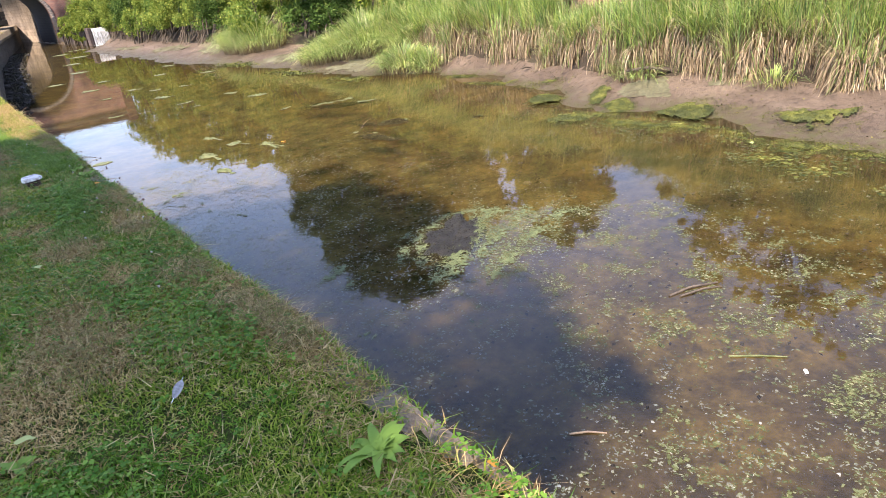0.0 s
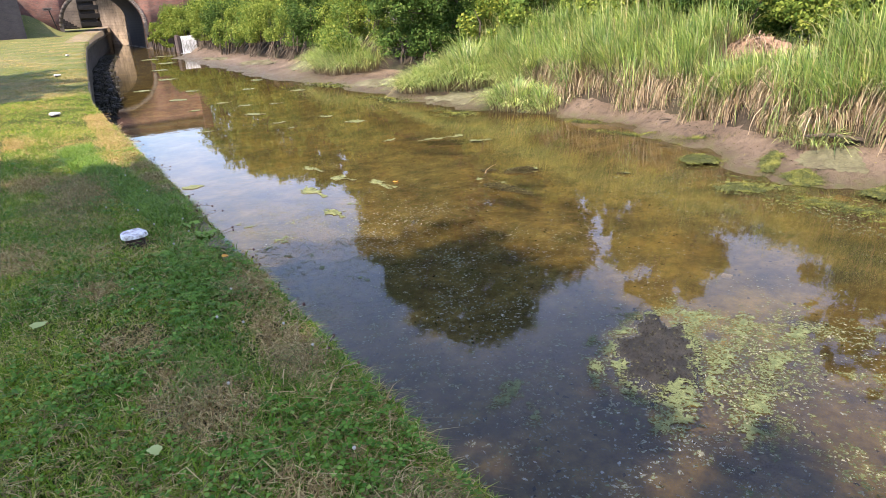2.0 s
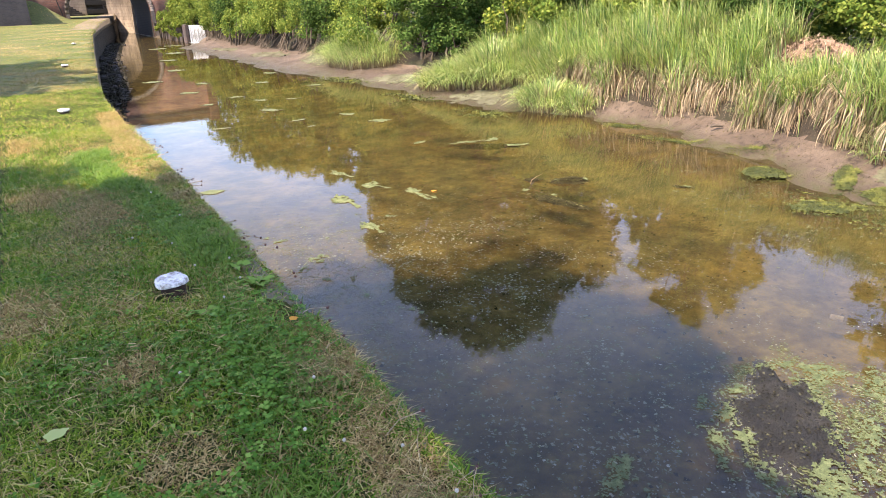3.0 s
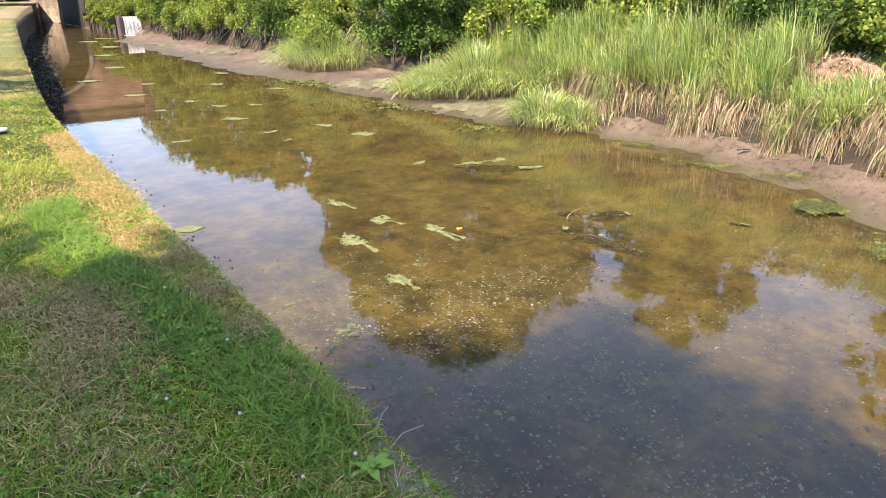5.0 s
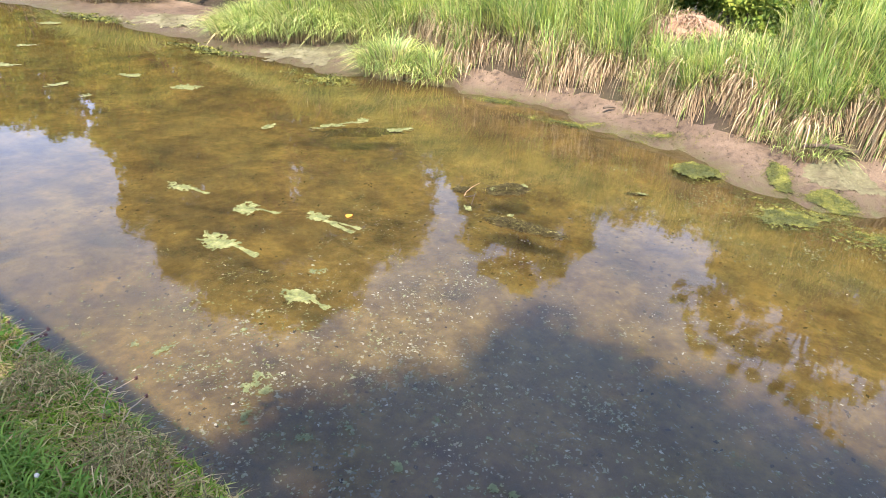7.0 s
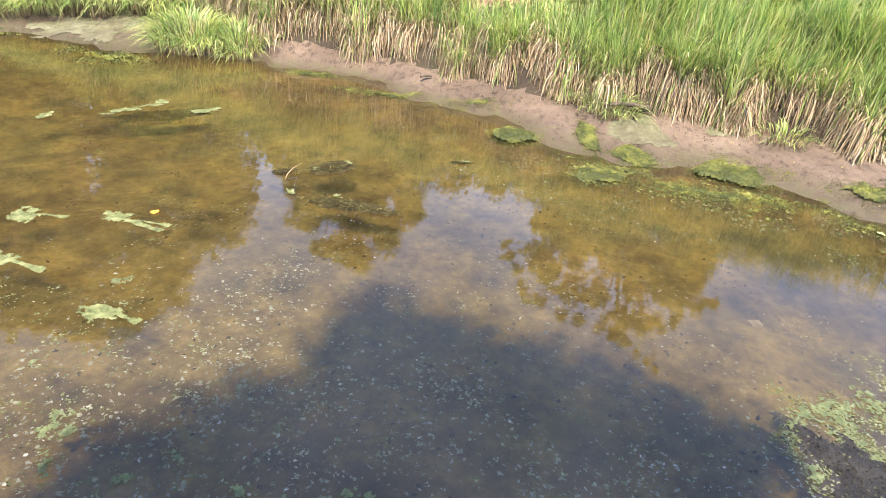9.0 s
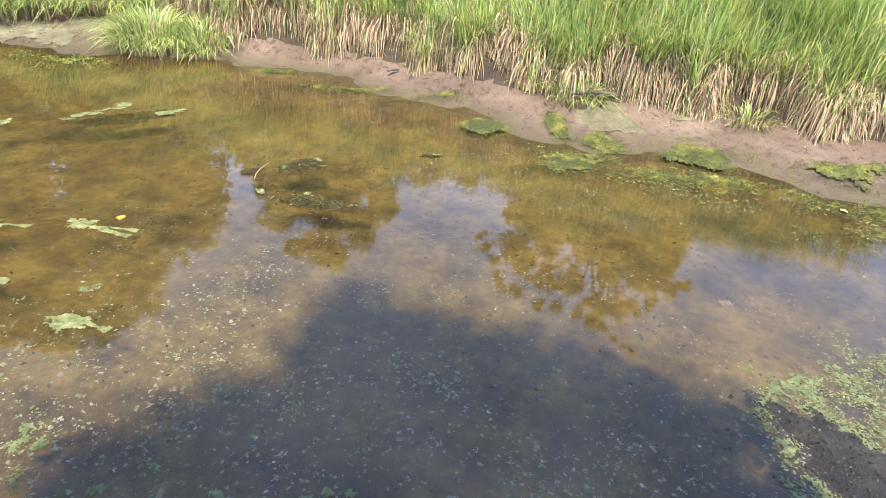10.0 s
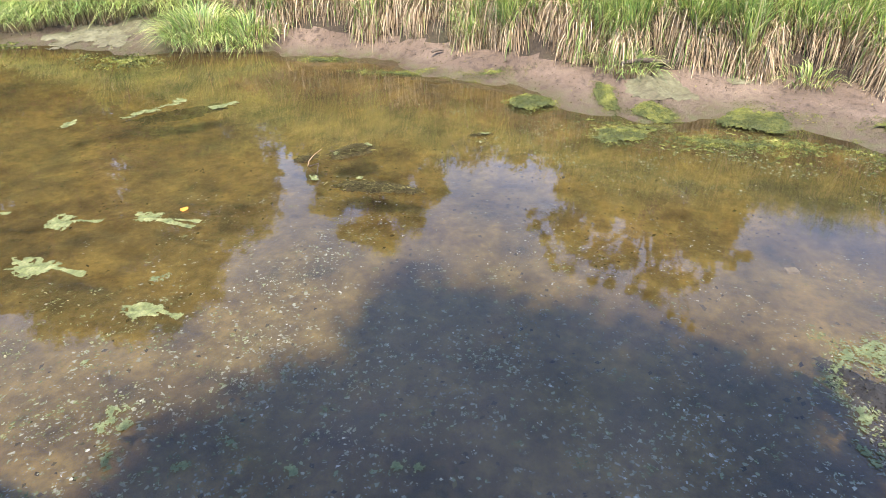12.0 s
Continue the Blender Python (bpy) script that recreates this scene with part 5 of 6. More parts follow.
for i, (x, y, rx, ry, tn) in enumerate(((3.09, 3.70, .10, .06, 30), (3.10, 3.49, .13, .07, 20), (2.81, 3.40, .14, .06, 60), (2.62, 3.20, .16, .05, 55), (2.98, 3.26, .13, .08, 40), (2.78, 2.99, .12, .07, 40), (3.44, 3.66, .13, .07, -10), (3.95, 3.72, .17, .07, -25), (4.16, 3.62, .15, .07, -30),
                                            (4.29, 3.42, .22, .12, -50), (3.9, 3.34, .18, .10, 45), (3.63, 3.08, .24, .14, 42), (3.34, 2.97, .20, .13, 45), (3.14, 2.78, .24, .13, 42), (2.96, 2.62, .20, .14, 42), (2.76, 2.46, .20, .12, 40), (2.58, 2.50, .14, .10, 0),
                                            (3.37, 2.63, .22, .10, 40), (3.79, 2.77, .22, .10, 30), (4.45, 3.02, .28, .10, 20), (3.99, 2.44, .30, .09, 10), (3.40, 2.20, .22, .09, 30), (4.66, 2.62, .28, .10, -10), (3.06, 2.10, .18, .08, 50), (4.12, 3.35, .16, .10, 0), (1.84, 3.48, .13, .06, 20), (1.88, 3.16, .12, .05, 40))):
    raft(x, y, rx, ry, tn, 200 + i, name="duckweed_mat", label="matted green duckweed beside the silt mound", mat="duck_mat")


def flecks(name, n_, where, size, mat, label):
    """Tiny floating leaves, scattered by the density function where(x, y)."""
    pts = []
    while sum(len(p) for p in pts) < n_:
        x, y = rng.uniform(0.1, 9.2, n_), rng.uniform(-7, 14, n_)
        kp = rng.random(n_) < where(x, y)
        pts.append(np.stack([x, y], 1)[kp])
    p = np.concatenate(pts)[:n_]
    p = p[(p[:, 0] > edge(p[:, 1]) + 0.02) & (land(p[:, 0], p[:, 1]) < 0.0)]
    twins = rng.choice([1, 1, 1, 2, 3, 4], len(p))[:n_]
    keep = np.repeat(np.arange(len(p)), twins)[:len(p)]
    p = p[keep] + rng.standard_normal((len(keep), 2)) * size * 0.8 * (twins[keep] > 1)[:, None]
    n_ = len(p)
    r_ = size * (0.35 + 0.9 * rng.random(n_) ** 2)
    ph, thin_ = rng.uniform(0, 6.28, n_), rng.uniform(0.35, 1.0, n_)
    a = np.arange(5)[None] * 2 * math.pi / 5 + rng.uniform(-.4, .4, (n_, 5))
    rr = r_[:, None] * rng.uniform(0.5, 1.5, (n_, 5))
    u, v = rr * np.cos(a) * 1.25, rr * np.sin(a) * thin_[:, None]
    c, s = np.cos(ph)[:, None], np.sin(ph)[:, None]
    V = np.stack([p[:, :1] + c * u - s * v, p[:, 1:] + s * u + c * v, np.broadcast_to(0.0012 + 0.0014 * rng.random(n_)[:, None], a.shape)], 2).reshape(-1, 3)
    tagged(quick(name, V, np.arange(5 * n_).reshape(n_, 5), M[mat]), label, "duckweed", kind="stuff")


def cells(x, y, f, seed):
    return np.array([noise.noise((a * f, b * f, seed)) for a, b in zip(x, y)])


def dense(x, y):
    """The thick patch beside the sludge mound and down the near side."""
    lim = np.interp(y, [-7, -2, -0.6, 0.3, 1.4, 2.6, 3.5], [0.9, 1.0, 1.1, 1.5, 1.9, 2.6, 3.9])
    far = np.interp(y, [-7, -1, 1, 2.5, 3.6], [6.2, 6.4, 6.2, 6.0, 5.2])
    inside = np.clip((x - lim) / 1.6, 0, 1) * np.clip((far - x) / 1.0, 0, 1) * np.clip((3.7 - y) / 0.6, 0, 1)
    c = cells(x, y, 1.7, 3.0) + 0.9 * cells(x, y, 5.0, 9.0) + 0.4 * cells(x, y, 14.0, 19.0)
    return inside * np.clip(-0.02 + 1.7 * c, 0.03, 1)


def thin(x, y):
    inside = np.clip((6.2 - x) / 1.2, 0.05, 1) * np.clip((10.5 - y) / 2, 0, 1)
    return inside * np.clip(0.22 + 0.9 * cells(x, y, 1.3, 20.0), 0.04, 1)


def fringe(x, y):
    """Green rim round the sludge mound and the finger of weed beside it."""
    c, s = math.cos(radians(35)), math.sin(radians(35))
    u, v = ((x - 3.42) * c + (y - 3.2) * s) / 0.95, (-(x - 3.42) * s + (y - 3.2) * c) / 0.48
    q = np.hypot(u, v) + 0.30 * cells(x, y, 2.6, 90.0) + 0.15 * cells(x, y, 7.0, 93.0)
    rim = np.exp(-((q - 0.93) / 0.12) ** 2) * np.clip(0.2 + 1.6 * cells(x, y, 3.0, 81.0), 0, 1)
    tail = np.exp(-((np.hypot((x - 2.85) * 1.0, 0) - 0.18 * np.sin(y * 5)) / 0.07) ** 2) * ((y > 2.7) & (y < 3.6)) * 0.7
    return np.clip(np.maximum(rim, tail) * (q > 0.6), 0, 1)


def thick(x, y):
    q = np.hypot((x - 4.1) / 0.7, (y - 2.7) / 0.8) + 0.5 * cells(x, y, 2.0, 95.0)
    return np.clip((1.05 - q) * 3, 0, 1) * np.clip(0.5 + 1.2 * cells(x, y, 5.0, 97.0), 0, 1)


def weedy(x, y):
    W = np.interp(y, WY, WX)
    return np.clip((x - (W - 1.5)) / 0.5, 0, 1) * np.clip((7 - y) / 1.5, 0, 1) * np.clip((y + 5) / 2, 0, 1) * np.clip(0.35 + 1.2 * cells(x, y, 1.6, 61.0), 0, 1)


CLUSTERS = rng.uniform((0.4, 1.0), (5.2, 10.0), (170, 2))


def clumped(x, y):
    d = np.min(np.hypot(x[:, None] - CLUSTERS[None, :, 0], y[:, None] - CLUSTERS[None, :, 1]), 1)
    return np.exp(-(d / 0.045) ** 2)


def shore(x, y):
    W = np.interp(y, WY, WX)
    inside = np.clip((x - (W - 2.9)) / 0.8, 0, 1) * np.clip((9 - y) / 2, 0, 1) * np.clip((y + 6) / 2, 0, 1)
    return inside * np.clip(0.2 + 1.1 * cells(x, y, 1.8, 33.0), 0.02, 1)


def wallside(x, y):
    return np.clip((3.4 - x) / 1.0, 0, 1) * np.clip(1 - np.abs(y - 9) / 2.2, 0, 1) * np.clip(0.25 + 0.9 * cells(x, y, 3.4, 51.0), 0, 1)


def near_edge(x, y):
    return np.clip((3.4 - x) / 0.8, 0, 1) * np.clip((2.6 - y) / 0.8, 0, 1) * np.clip((y + 3) / 1, 0, 1) * np.clip(0.2 + 1.3 * cells(x, y, 3.0, 120.0), 0.03, 1)


def shaded_side(x, y):
    return np.clip((4.6 - x) / 1.5, 0, 1) * np.clip((y - 1.5) / 1.5, 0, 1) * np.clip((9.5 - y) / 1.5, 0, 1) * np.clip(0.35 + 0.9 * cells(x, y, 2.0, 130.0), 0.1, 1)


flecks("duckweed", 46000, dense, 0.0115, "duckweed", "yellow-green duckweed in broken patches on the water")
flecks("floating_flecks", 22000, thin, 0.0084, "fleck", "pale specks of seed and duckweed on the water")
flecks("near_flecks", 6500, near_edge, 0.0105, "fleck", "pale duckweed specks on the shaded water by the wall")
flecks("drifting_flecks", 12000, shaded_side, 0.0125, "fleck", "pale seed scraps adrift on the shaded water")
n_ = 3000
x, y = rng.uniform(0.4, 7.5, n_), rng.uniform(-1, 13, n_)
kp = (land(x, y) < -0.12) & (rng.random(n_) < np.clip(0.45 + 1.3 * cells(x, y, 1.2, 160.0), 0.03, 1))
V, F = leaf_quads(np.stack([x[kp], y[kp], rng.uniform(-0.12, -0.05, kp.sum())], 1), 0.034, 2.5)
tagged(quick("sunken_litter", V, F, M["weed_bits"]), "dark rotting leaves suspended in the silty shallows", "litter", kind="stuff")
flecks("mound_fringe", 1800, fringe, 0.010, "duckweed", "green weed fringe round the silt mound")
flecks("thick_duckweed", 4200, thick, 0.0115, "duckweed", "thick duckweed beside the silt mound")
flecks("submerged_weed", 6000, weedy, 0.026, "algae_tuft", "dark green water weed at the mud's edge")
flecks("duckweed_clumps", 2600, clumped, 0.009, "duckweed", "small clumps of duckweed adrift")
flecks("shore_duckweed", 9000, shore, 0.013, "duckweed", "sparse yellow duckweed near the mud bank")
flecks("wall_duckweed", 3600, wallside, 0.0098, "duckweed", "pale duckweed drifting by the canal wall")


FUZZ = {"moss": "algae_tuft", "scum": "algae_crust", "sludge": "sludge_bits", "weedpile": "weed_bits"}


def mound(name, x, y, rx, ry, h, turn, mat, label, seed, category="algae", base=None):
    bm = bmesh.new()
    bmesh.ops.create_grid(bm, x_segments=34, y_segments=34, size=1.0)
    c, s = math.cos(radians(turn)), math.sin(radians(turn))
    gone = []
    for v in list(bm.verts):
        u = v.co.copy()
        q = u.length
        ang = math.atan2(u.y, u.x)
        lim = 0.80 + 0.34 * noise.noise((math.cos(ang) * 1.6, math.sin(ang) * 1.6, seed)) + 0.24 * noise.noise((math.cos(ang) * 4, math.sin(ang) * 4, seed + 5))
        px, py = x + c * u.x * rx - s * u.y * ry, y + s * u.x * rx + c * u.y * ry
        g = float(land(px, py)) if base is None else base
        k = max(0.0, 1 - (q / lim) ** 2)
        if q > lim * 1.04:
            gone.append(v)
        v.co = Vector((px, py, g - 0.035 + (h + 0.035) * k ** 0.6 + (0.025 * noise.noise((px * 7, py * 7, seed)) + 0.012 * noise.noise((px * 22, py * 22, seed))) * min(1, 3 * k)))
    bmesh.ops.delete(bm, geom=gone, context="VERTS")
    ob = part(name, bm, M[mat], smooth=True)
    if mat in FUZZ:
        co = np.array([v.co for v in ob.data.vertices])
        k = rng.integers(0, len(co), int((2500 if mat == "sludge" else 9000) * rx * ry) + 150)
        P = co[k] + rng.uniform(-1, 1, (len(k), 3)) * (rx / 17, ry / 17, 0.004) + (0, 0, 0.004)
        P = P[P[:, 2] > np.maximum(land(P[:, 0], P[:, 1]), 0) - 0.004] if base is None else P[P[:, 2] > 0.0]
        if len(P):
            V, F = leaf_quads(P, 0.016 if mat == "sludge" else 0.019, 1.2)
            tagged(quick("fuzz", V, F, M[FUZZ[mat]], ob), kind="stuff")
    return tagged(ob, label, category)


mound("sludge_mound", 3.45, 3.22, 0.95, 0.46, 0.04, 38, "sludge", "dark silt and weed mound breaking the surface", 2.0, "mud", base=-0.004)
mound("sunken_weed", 7.4, 12.2, 0.9, 0.3, 0.012, -38, "weedpile", "brown weed just under the surface", 6.6, "weed", base=-0.02)


def crust(name, x, y, rx, ry, h, turn, mat, label, seed, group, category="algae", fuzz=1.0):
    """A ragged mat draped over the mud, thinning out into loose scraps."""
    step = 0.035
    c, s = math.cos(radians(turn)), math.sin(radians(turn))
    R = 1.45 * max(rx, ry)
    g = np.arange(-R, R + step, step)
    X, Y_ = np.meshgrid(g, g, indexing="ij")
    px, py = x + X, y + Y_

    def field(px, py):
        u, v = ((px - x) * c + (py - y) * s) / rx, (-(px - x) * s + (py - y) * c) / ry
        nz = np.array([0.55 * noise.noise((a * 1.3, b_ * 1.3, seed)) + 0.30 * noise.noise((a * 3.6, b_ * 3.6, seed + 4)) + 0.16 * noise.noise((a * 10, b_ * 10, seed)) for a, b_ in zip(px.ravel(), py.ravel())]).reshape(px.shape)
        return 0.85 - np.hypot(u, v) + nz

    f = np.where(np.hypot(X, Y_) < R, 1, -1)
    near = (np.hypot((X * c + Y_ * s) / rx, (-X * s + Y_ * c) / ry) < 1.5) & (f > 0)
    f = np.full(X.shape, -1.0)
    f[near] = field(px[near], py[near])
    got = connected(f > min(0.04 if mat == "weedpile" else 0.55 if category == "weed" else (0.12 if mat == "scum" else 0.30), 0.8 * f.max()))
    index, V, F = {}, [], []
    for i, j in got:
        face = []
        for q in ((i, j), (i + 1, j), (i + 1, j + 1), (i, j + 1)):
            if q not in index:
                index[q] = len(V)
                V.append((x - R + q[0] * step, y - R + q[1] * step, f[min(q[0], len(g) - 1), min(q[1], len(g) - 1)]))
            face.append(index[q])
        F.append(face)
    V = np.array(V)
    rise = np.clip(V[:, 2] - 0.15, 0, 0.6) / 0.6
    V[:, 0] += rng.uniform(-.3, .3, len(V)) * step
    V[:, 1] += rng.uniform(-.3, .3, len(V)) * step
    V[:, 2] = np.maximum(land(V[:, 0], V[:, 1]), -0.004) + 0.002 + h * rise ** 0.7 + rng.uniform(-0.004, 0.006, len(V)) * (0.3 + rise)
    ob = quick(name, V, F, M[mat], smooth=True)
    sz = 0.015 if y < 12 else (0.03 if y < 19 else 0.05)
    n_ = int(14000 * fuzz * rx * ry * (0.021 / sz) ** 2) + 200
    a, q = rng.uniform(0, 6.28, n_), np.sqrt(rng.random(n_)) * 1.35
    fx, fy = x + c * q * rx * np.cos(a) - s * q * ry * np.sin(a), y + s * q * rx * np.cos(a) + c * q * ry * np.sin(a)
    ff = field(fx, fy)
    kp = rng.random(n_) < np.clip(0.12 + 1.5 * ff, 0, 1)
    fx, fy, ff = fx[kp], fy[kp], ff[kp]
    P = np.stack([fx, fy, np.maximum(land(fx, fy), -0.004) + 0.008 + h * (np.clip(ff - 0.15, 0, 0.6) / 0.6) ** 0.7], 1)
    if mat == "weedpile":
        P[:, 2] += rng.uniform(-0.004, 0.02, len(P))
        V, F = straws(P, (0.02, 0.09), (0.004, 0.011))
    else:
        V, F = leaf_quads(P, sz, 1.2 if mat == "moss" else 3.0)
    tagged(quick("fuzz", V, F, M[FUZZ[mat]], ob), kind="stuff")
    return tagged(ob, label, category, group)


for i, (x, y, rx, ry, h, tn) in enumerate(((9.75, 3.7, 1.05, .62, .10, -66), (9.75, 1.8, .85, .65, .10, -70), (9.95, 6.05, .80, .28, .04, 25), (8.75, 5.55, .80, .50, .02, -58), (9.6, 5.3, .5, .4, .03, -60), (12.0, 5.2, .45, .25, .05, -60), (9.5, -0.5, .8, .6, .10, -75), (11.5, 4.5, .6, .2, .02, -60))):
    crust("algae_mat", x, y, rx, ry, h, tn, "moss", "thick yellow-green algae mat on the mud", 11.0 + i, "algae mats")
crust("algae_mat", 9.55, 7.1, .62, .46, .11, -55, "moss", "thick yellow-green algae mat on the mud", 24.0, "algae mats")
for i, (x, y, rx, ry, h, tn) in enumerate(((10.6, 5.35, .95, .55, .03, 25), (11.1, 17.1, 1.25, 1.35, .06, 20), (11.0, 22.5, .95, 2.0, .05, 8), (11.7, 30.5, 1.2, 3.2, .05, 5), (11.0, 36.5, .8, 2.6, .03, 5), (10.6, 43.0, .6, 2.4, .03, 5), (11.9, 8.9, .35, .45, .06, 0), (11.2, 4.0, .5, .3, .03, 0))):
    crust("dried_algae", x, y, rx, ry, h, tn, "scum", "pale dried algae crust on the mud bank", 30.0 + i, "dried algae", fuzz=0.12)
for i, (x, y, rx, ry) in enumerate(((10.6, 9.9, .3, 1.1), (11.1, 11.6, .3, 1.0), (10.8, 8.2, .25, .8), (9.6, 15.4, .7, 1.1), (9.6, 19.2, .5, 1.6), (9.9, 24.5, .6, 1.8), (8.8, 3.9, .4, 1.6), (8.7, 1.4, .4, 1.3))):
    crust("shore_weed", x, y, rx, ry, .012, 10, "moss", "dark green weed along the waterline", 50.0 + i, "shore weed", "weed")
crust("sunken_branch", 6.72, 9.0, .50, .22, .05, -28, "weedpile", "weed-covered branch lying in the shallows", 5.0, "", "branch", fuzz=1.6)
crust("sunken_weed", 5.78, 8.15, .62, .17, .022, -78, "weedpile", "brown weed just breaking the surface", 6.0, "", "weed", fuzz=1.6)
crust("sunken_weed", 6.3, 9.42, .22, .12, .01, -20, "weedpile", "dark thread of weed round the twig", 7.0, "", "weed", fuzz=1.4)
crust("sunken_weed", 7.9, 7.6, .22, .08, .01, -60, "weedpile", "small dark clot of weed in the shallows", 8.0, "", "weed", fuzz=1.4)
for i, (x, y, rx, ry) in enumerate(((6.55, 9.12, .10, .05), (6.75, 9.02, .09, .05), (6.95, 8.86, .07, .04), (5.69, 9.0, .06, .04), (7.92, 7.5, .08, .03), (5.9, 8.5, .05, .03))):
    raft(x, y, rx, ry, 30 * i, 190 + i, label="pale algae caught on sunken weed", lift=0.03)
n_ = 1500
y = rng.uniform(-4, 24, n_)
x = np.interp(y, WY, WX) + 0.15 + rng.random(n_) * (np.interp(y, RY, RX) - np.interp(y, WY, WX))
V, F = leaf_quads(on_land(x, y, 0.006), 0.026, 0.6)
tagged(quick("mud_litter", V, F, M["weed_bits"]), "scraps of dead leaf and clods on the mud", "litter", kind="stuff")


def stick(name, pts, radii, mat, label, category="twig"):
    o = Vector(pts[0])
    ob = quick(name, *tube([Vector(p) - o for p in pts], radii, 6), M[mat], smooth=True)
    ob.location = o
    return tagged(ob, label, category)


stick("twig", [(6.10, 9.32, -0.02), (6.12, 9.30, 0.06), (6.18, 9.26, 0.12), (6.28, 9.20, 0.17)], [0.006, 0.005, 0.004, 0.002], "twig", "thin bent twig standing out of the water")
stick("twig", [(6.1, 9.3, -0.01), (6.0, 9.1, 0.1), (5.85, 9.05, 0.03)], [0.008, 0.007, 0.004], "bark", "dark fork of a sunken branch")
stick("reed_stalk", [(3.7, 0.42, 0.005), (3.95, 0.36, 0.012), (4.2, 0.22, 0.006)], [0.012, 0.014, 0.010], "root", "broken orange-brown reed stalk afloat", "stalk")
stick("reed_stalk", [(3.75, 0.34, 0.008), (4.0, 0.25, 0.014), (4.15, 0.15, 0.006)], [0.010, 0.011, 0.008], "root", "broken orange-brown reed stalk afloat", "stalk")
stick("reed_stalk", [(3.15, -0.45, 0.006), (3.3, -0.62, 0.008), (3.42, -0.78, 0.006)], [0.008, 0.009, 0.006], "float", "pale green stalk afloat", "stalk")
stick("twig", [(1.62, -0.12, 0.006), (1.72, -0.2, 0.01), (1.8, -0.3, 0.006)], [0.008, 0.008, 0.006], "twig", "small pale twig afloat")
stick("dark_twig", [(11.2, 9.45, 0.30), (11.28, 9.38, 0.33), (11.38, 9.28, 0.31)], [0.025, 0.03, 0.012], "bark", "short dark twig on the mud")
stick("log", [(11.3, 5.2, 0.45), (11.0, 5.6, 0.52), (10.85, 6.0, 0.47)], [0.04, 0.045, 0.03], "bark", "dark rotten branch under the reeds", "branch")
bm = bmesh.new()
box(bm, -0.024, 0.024, -0.012, 0.012, 0.0, 0.014, 0.004)
scrap = tagged(part("plastic_scrap", bm, M["plastic"]), "small white plastic scrap afloat in the duckweed", "litter")
scrap.matrix_basis = pose(3.32, -0.96, 0.002, 0, 0, 40)
bm = bmesh.new()
box(bm, -0.045, 0.045, -0.06, 0.06, 0.0, 0.03, 0.012)
sunk = tagged(part("sunken_brick", bm, M["pale_brick"]), "pale brick lying under the water", "brick")
sunk.matrix_basis = pose(5.43, 3.85, -0.055, 0, 0, 20)


def flat_leaf(name, x, y, z, size, turn, mat, label, tip=0.0, curl=1.0):
    """A curled leaf with a midrib and lobed edge."""
    n_ = 18
    a = np.linspace(0, 2 * math.pi, n_ + 1)[:-1]
    rr = size * (0.8 + 0.25 * np.cos(a) + 0.12 * np.cos(5 * a))
    V = np.concatenate([[(0, 0, 0.004)], np.stack([rr * np.cos(a), 0.68 * rr * np.sin(a), curl * size * (0.22 * np.abs(np.sin(a)) + 0.1 * np.cos(2 * a + 1))], 1)])
    ob = quick(name, V, [(0, 1 + i, 1 + (i + 1) % n_) for i in range(n_)], M[mat])
    ob.matrix_basis = pose(x, y, z, tip, tip * 0.5, turn)
    return tagged(ob, label, "leaf")


flat_leaf("lily_leaf", 1.45, 12.3, 0.006, 0.24, -10, "float", "large flat yellow-green leaf floating near the wall", 0.0, 0.03)
flat_leaf("fallen_leaf", -1.12, 3.72, LAWN + 0.075, 0.055, 30, "fallen", "pale green fallen leaf on the lawn", 8)
flat_leaf("fallen_leaf", -0.82, 2.23, LAWN + 0.075, 0.045, 80, "fallen", "pale yellow fallen leaf on the lawn", 10)
flat_leaf("fallen_leaf", -1.18, 0.2, LAWN + 0.08, 0.05, 140, "fallen", "pale green fallen leaf on the lawn", 12)
flat_leaf("floating_leaf", 4.53, 9.95, 0.008, 0.07, 10, "orange", "orange fallen leaf afloat", 2)
flat_leaf("brown_leaf", -0.02, 4.1, LAWN + 0.07, 0.03, 10, "orange", "small brown leaf at the coping", 15)
flat_leaf("brown_leaf", 0.0, -1.2, LAWN + 0.05, 0.03, 60, "orange", "small brown leaf at the coping", 20)
flat_leaf("pale_scrap", 8.48, 2.05, 0.02, 0.07, 30, "fallen", "pale curled leaf at the waterline", 5)

# feather
V, F = [], []
for i in range(15):
    t = i / 14
    w = 0.022 * math.sin(math.pi * min(1, t * 1.15 + 0.05)) ** 0.7
    V += [(0.15 * t, -w, 0.012 * math.sin(3 * t)), (0.15 * t, 0, 0.006 + 0.012 * math.sin(3 * t)), (0.15 * t, w * 0.8, 0.012 * math.sin(3 * t))]
    if i:
        a, c = 3 * i - 3, 3 * i
        F += [(a, c, c + 1, a + 1), (a + 1, c + 1, c + 2, a + 2)]
fe = holder("feather", (-0.66, 0.04, LAWN + 0.065), "small grey feather lying on the grass", "feather")
fe.rotation_euler = (0.2, 0.0, radians(55))
quick("vane", V, F, M["feather"], fe)
quick("quill", *tube([(-0.03, 0, 0), (0.05, 0, 0.008), (0.14, 0, 0.008)], [0.0015, 0.0015, 0.0008], 5), M["plastic"], fe)

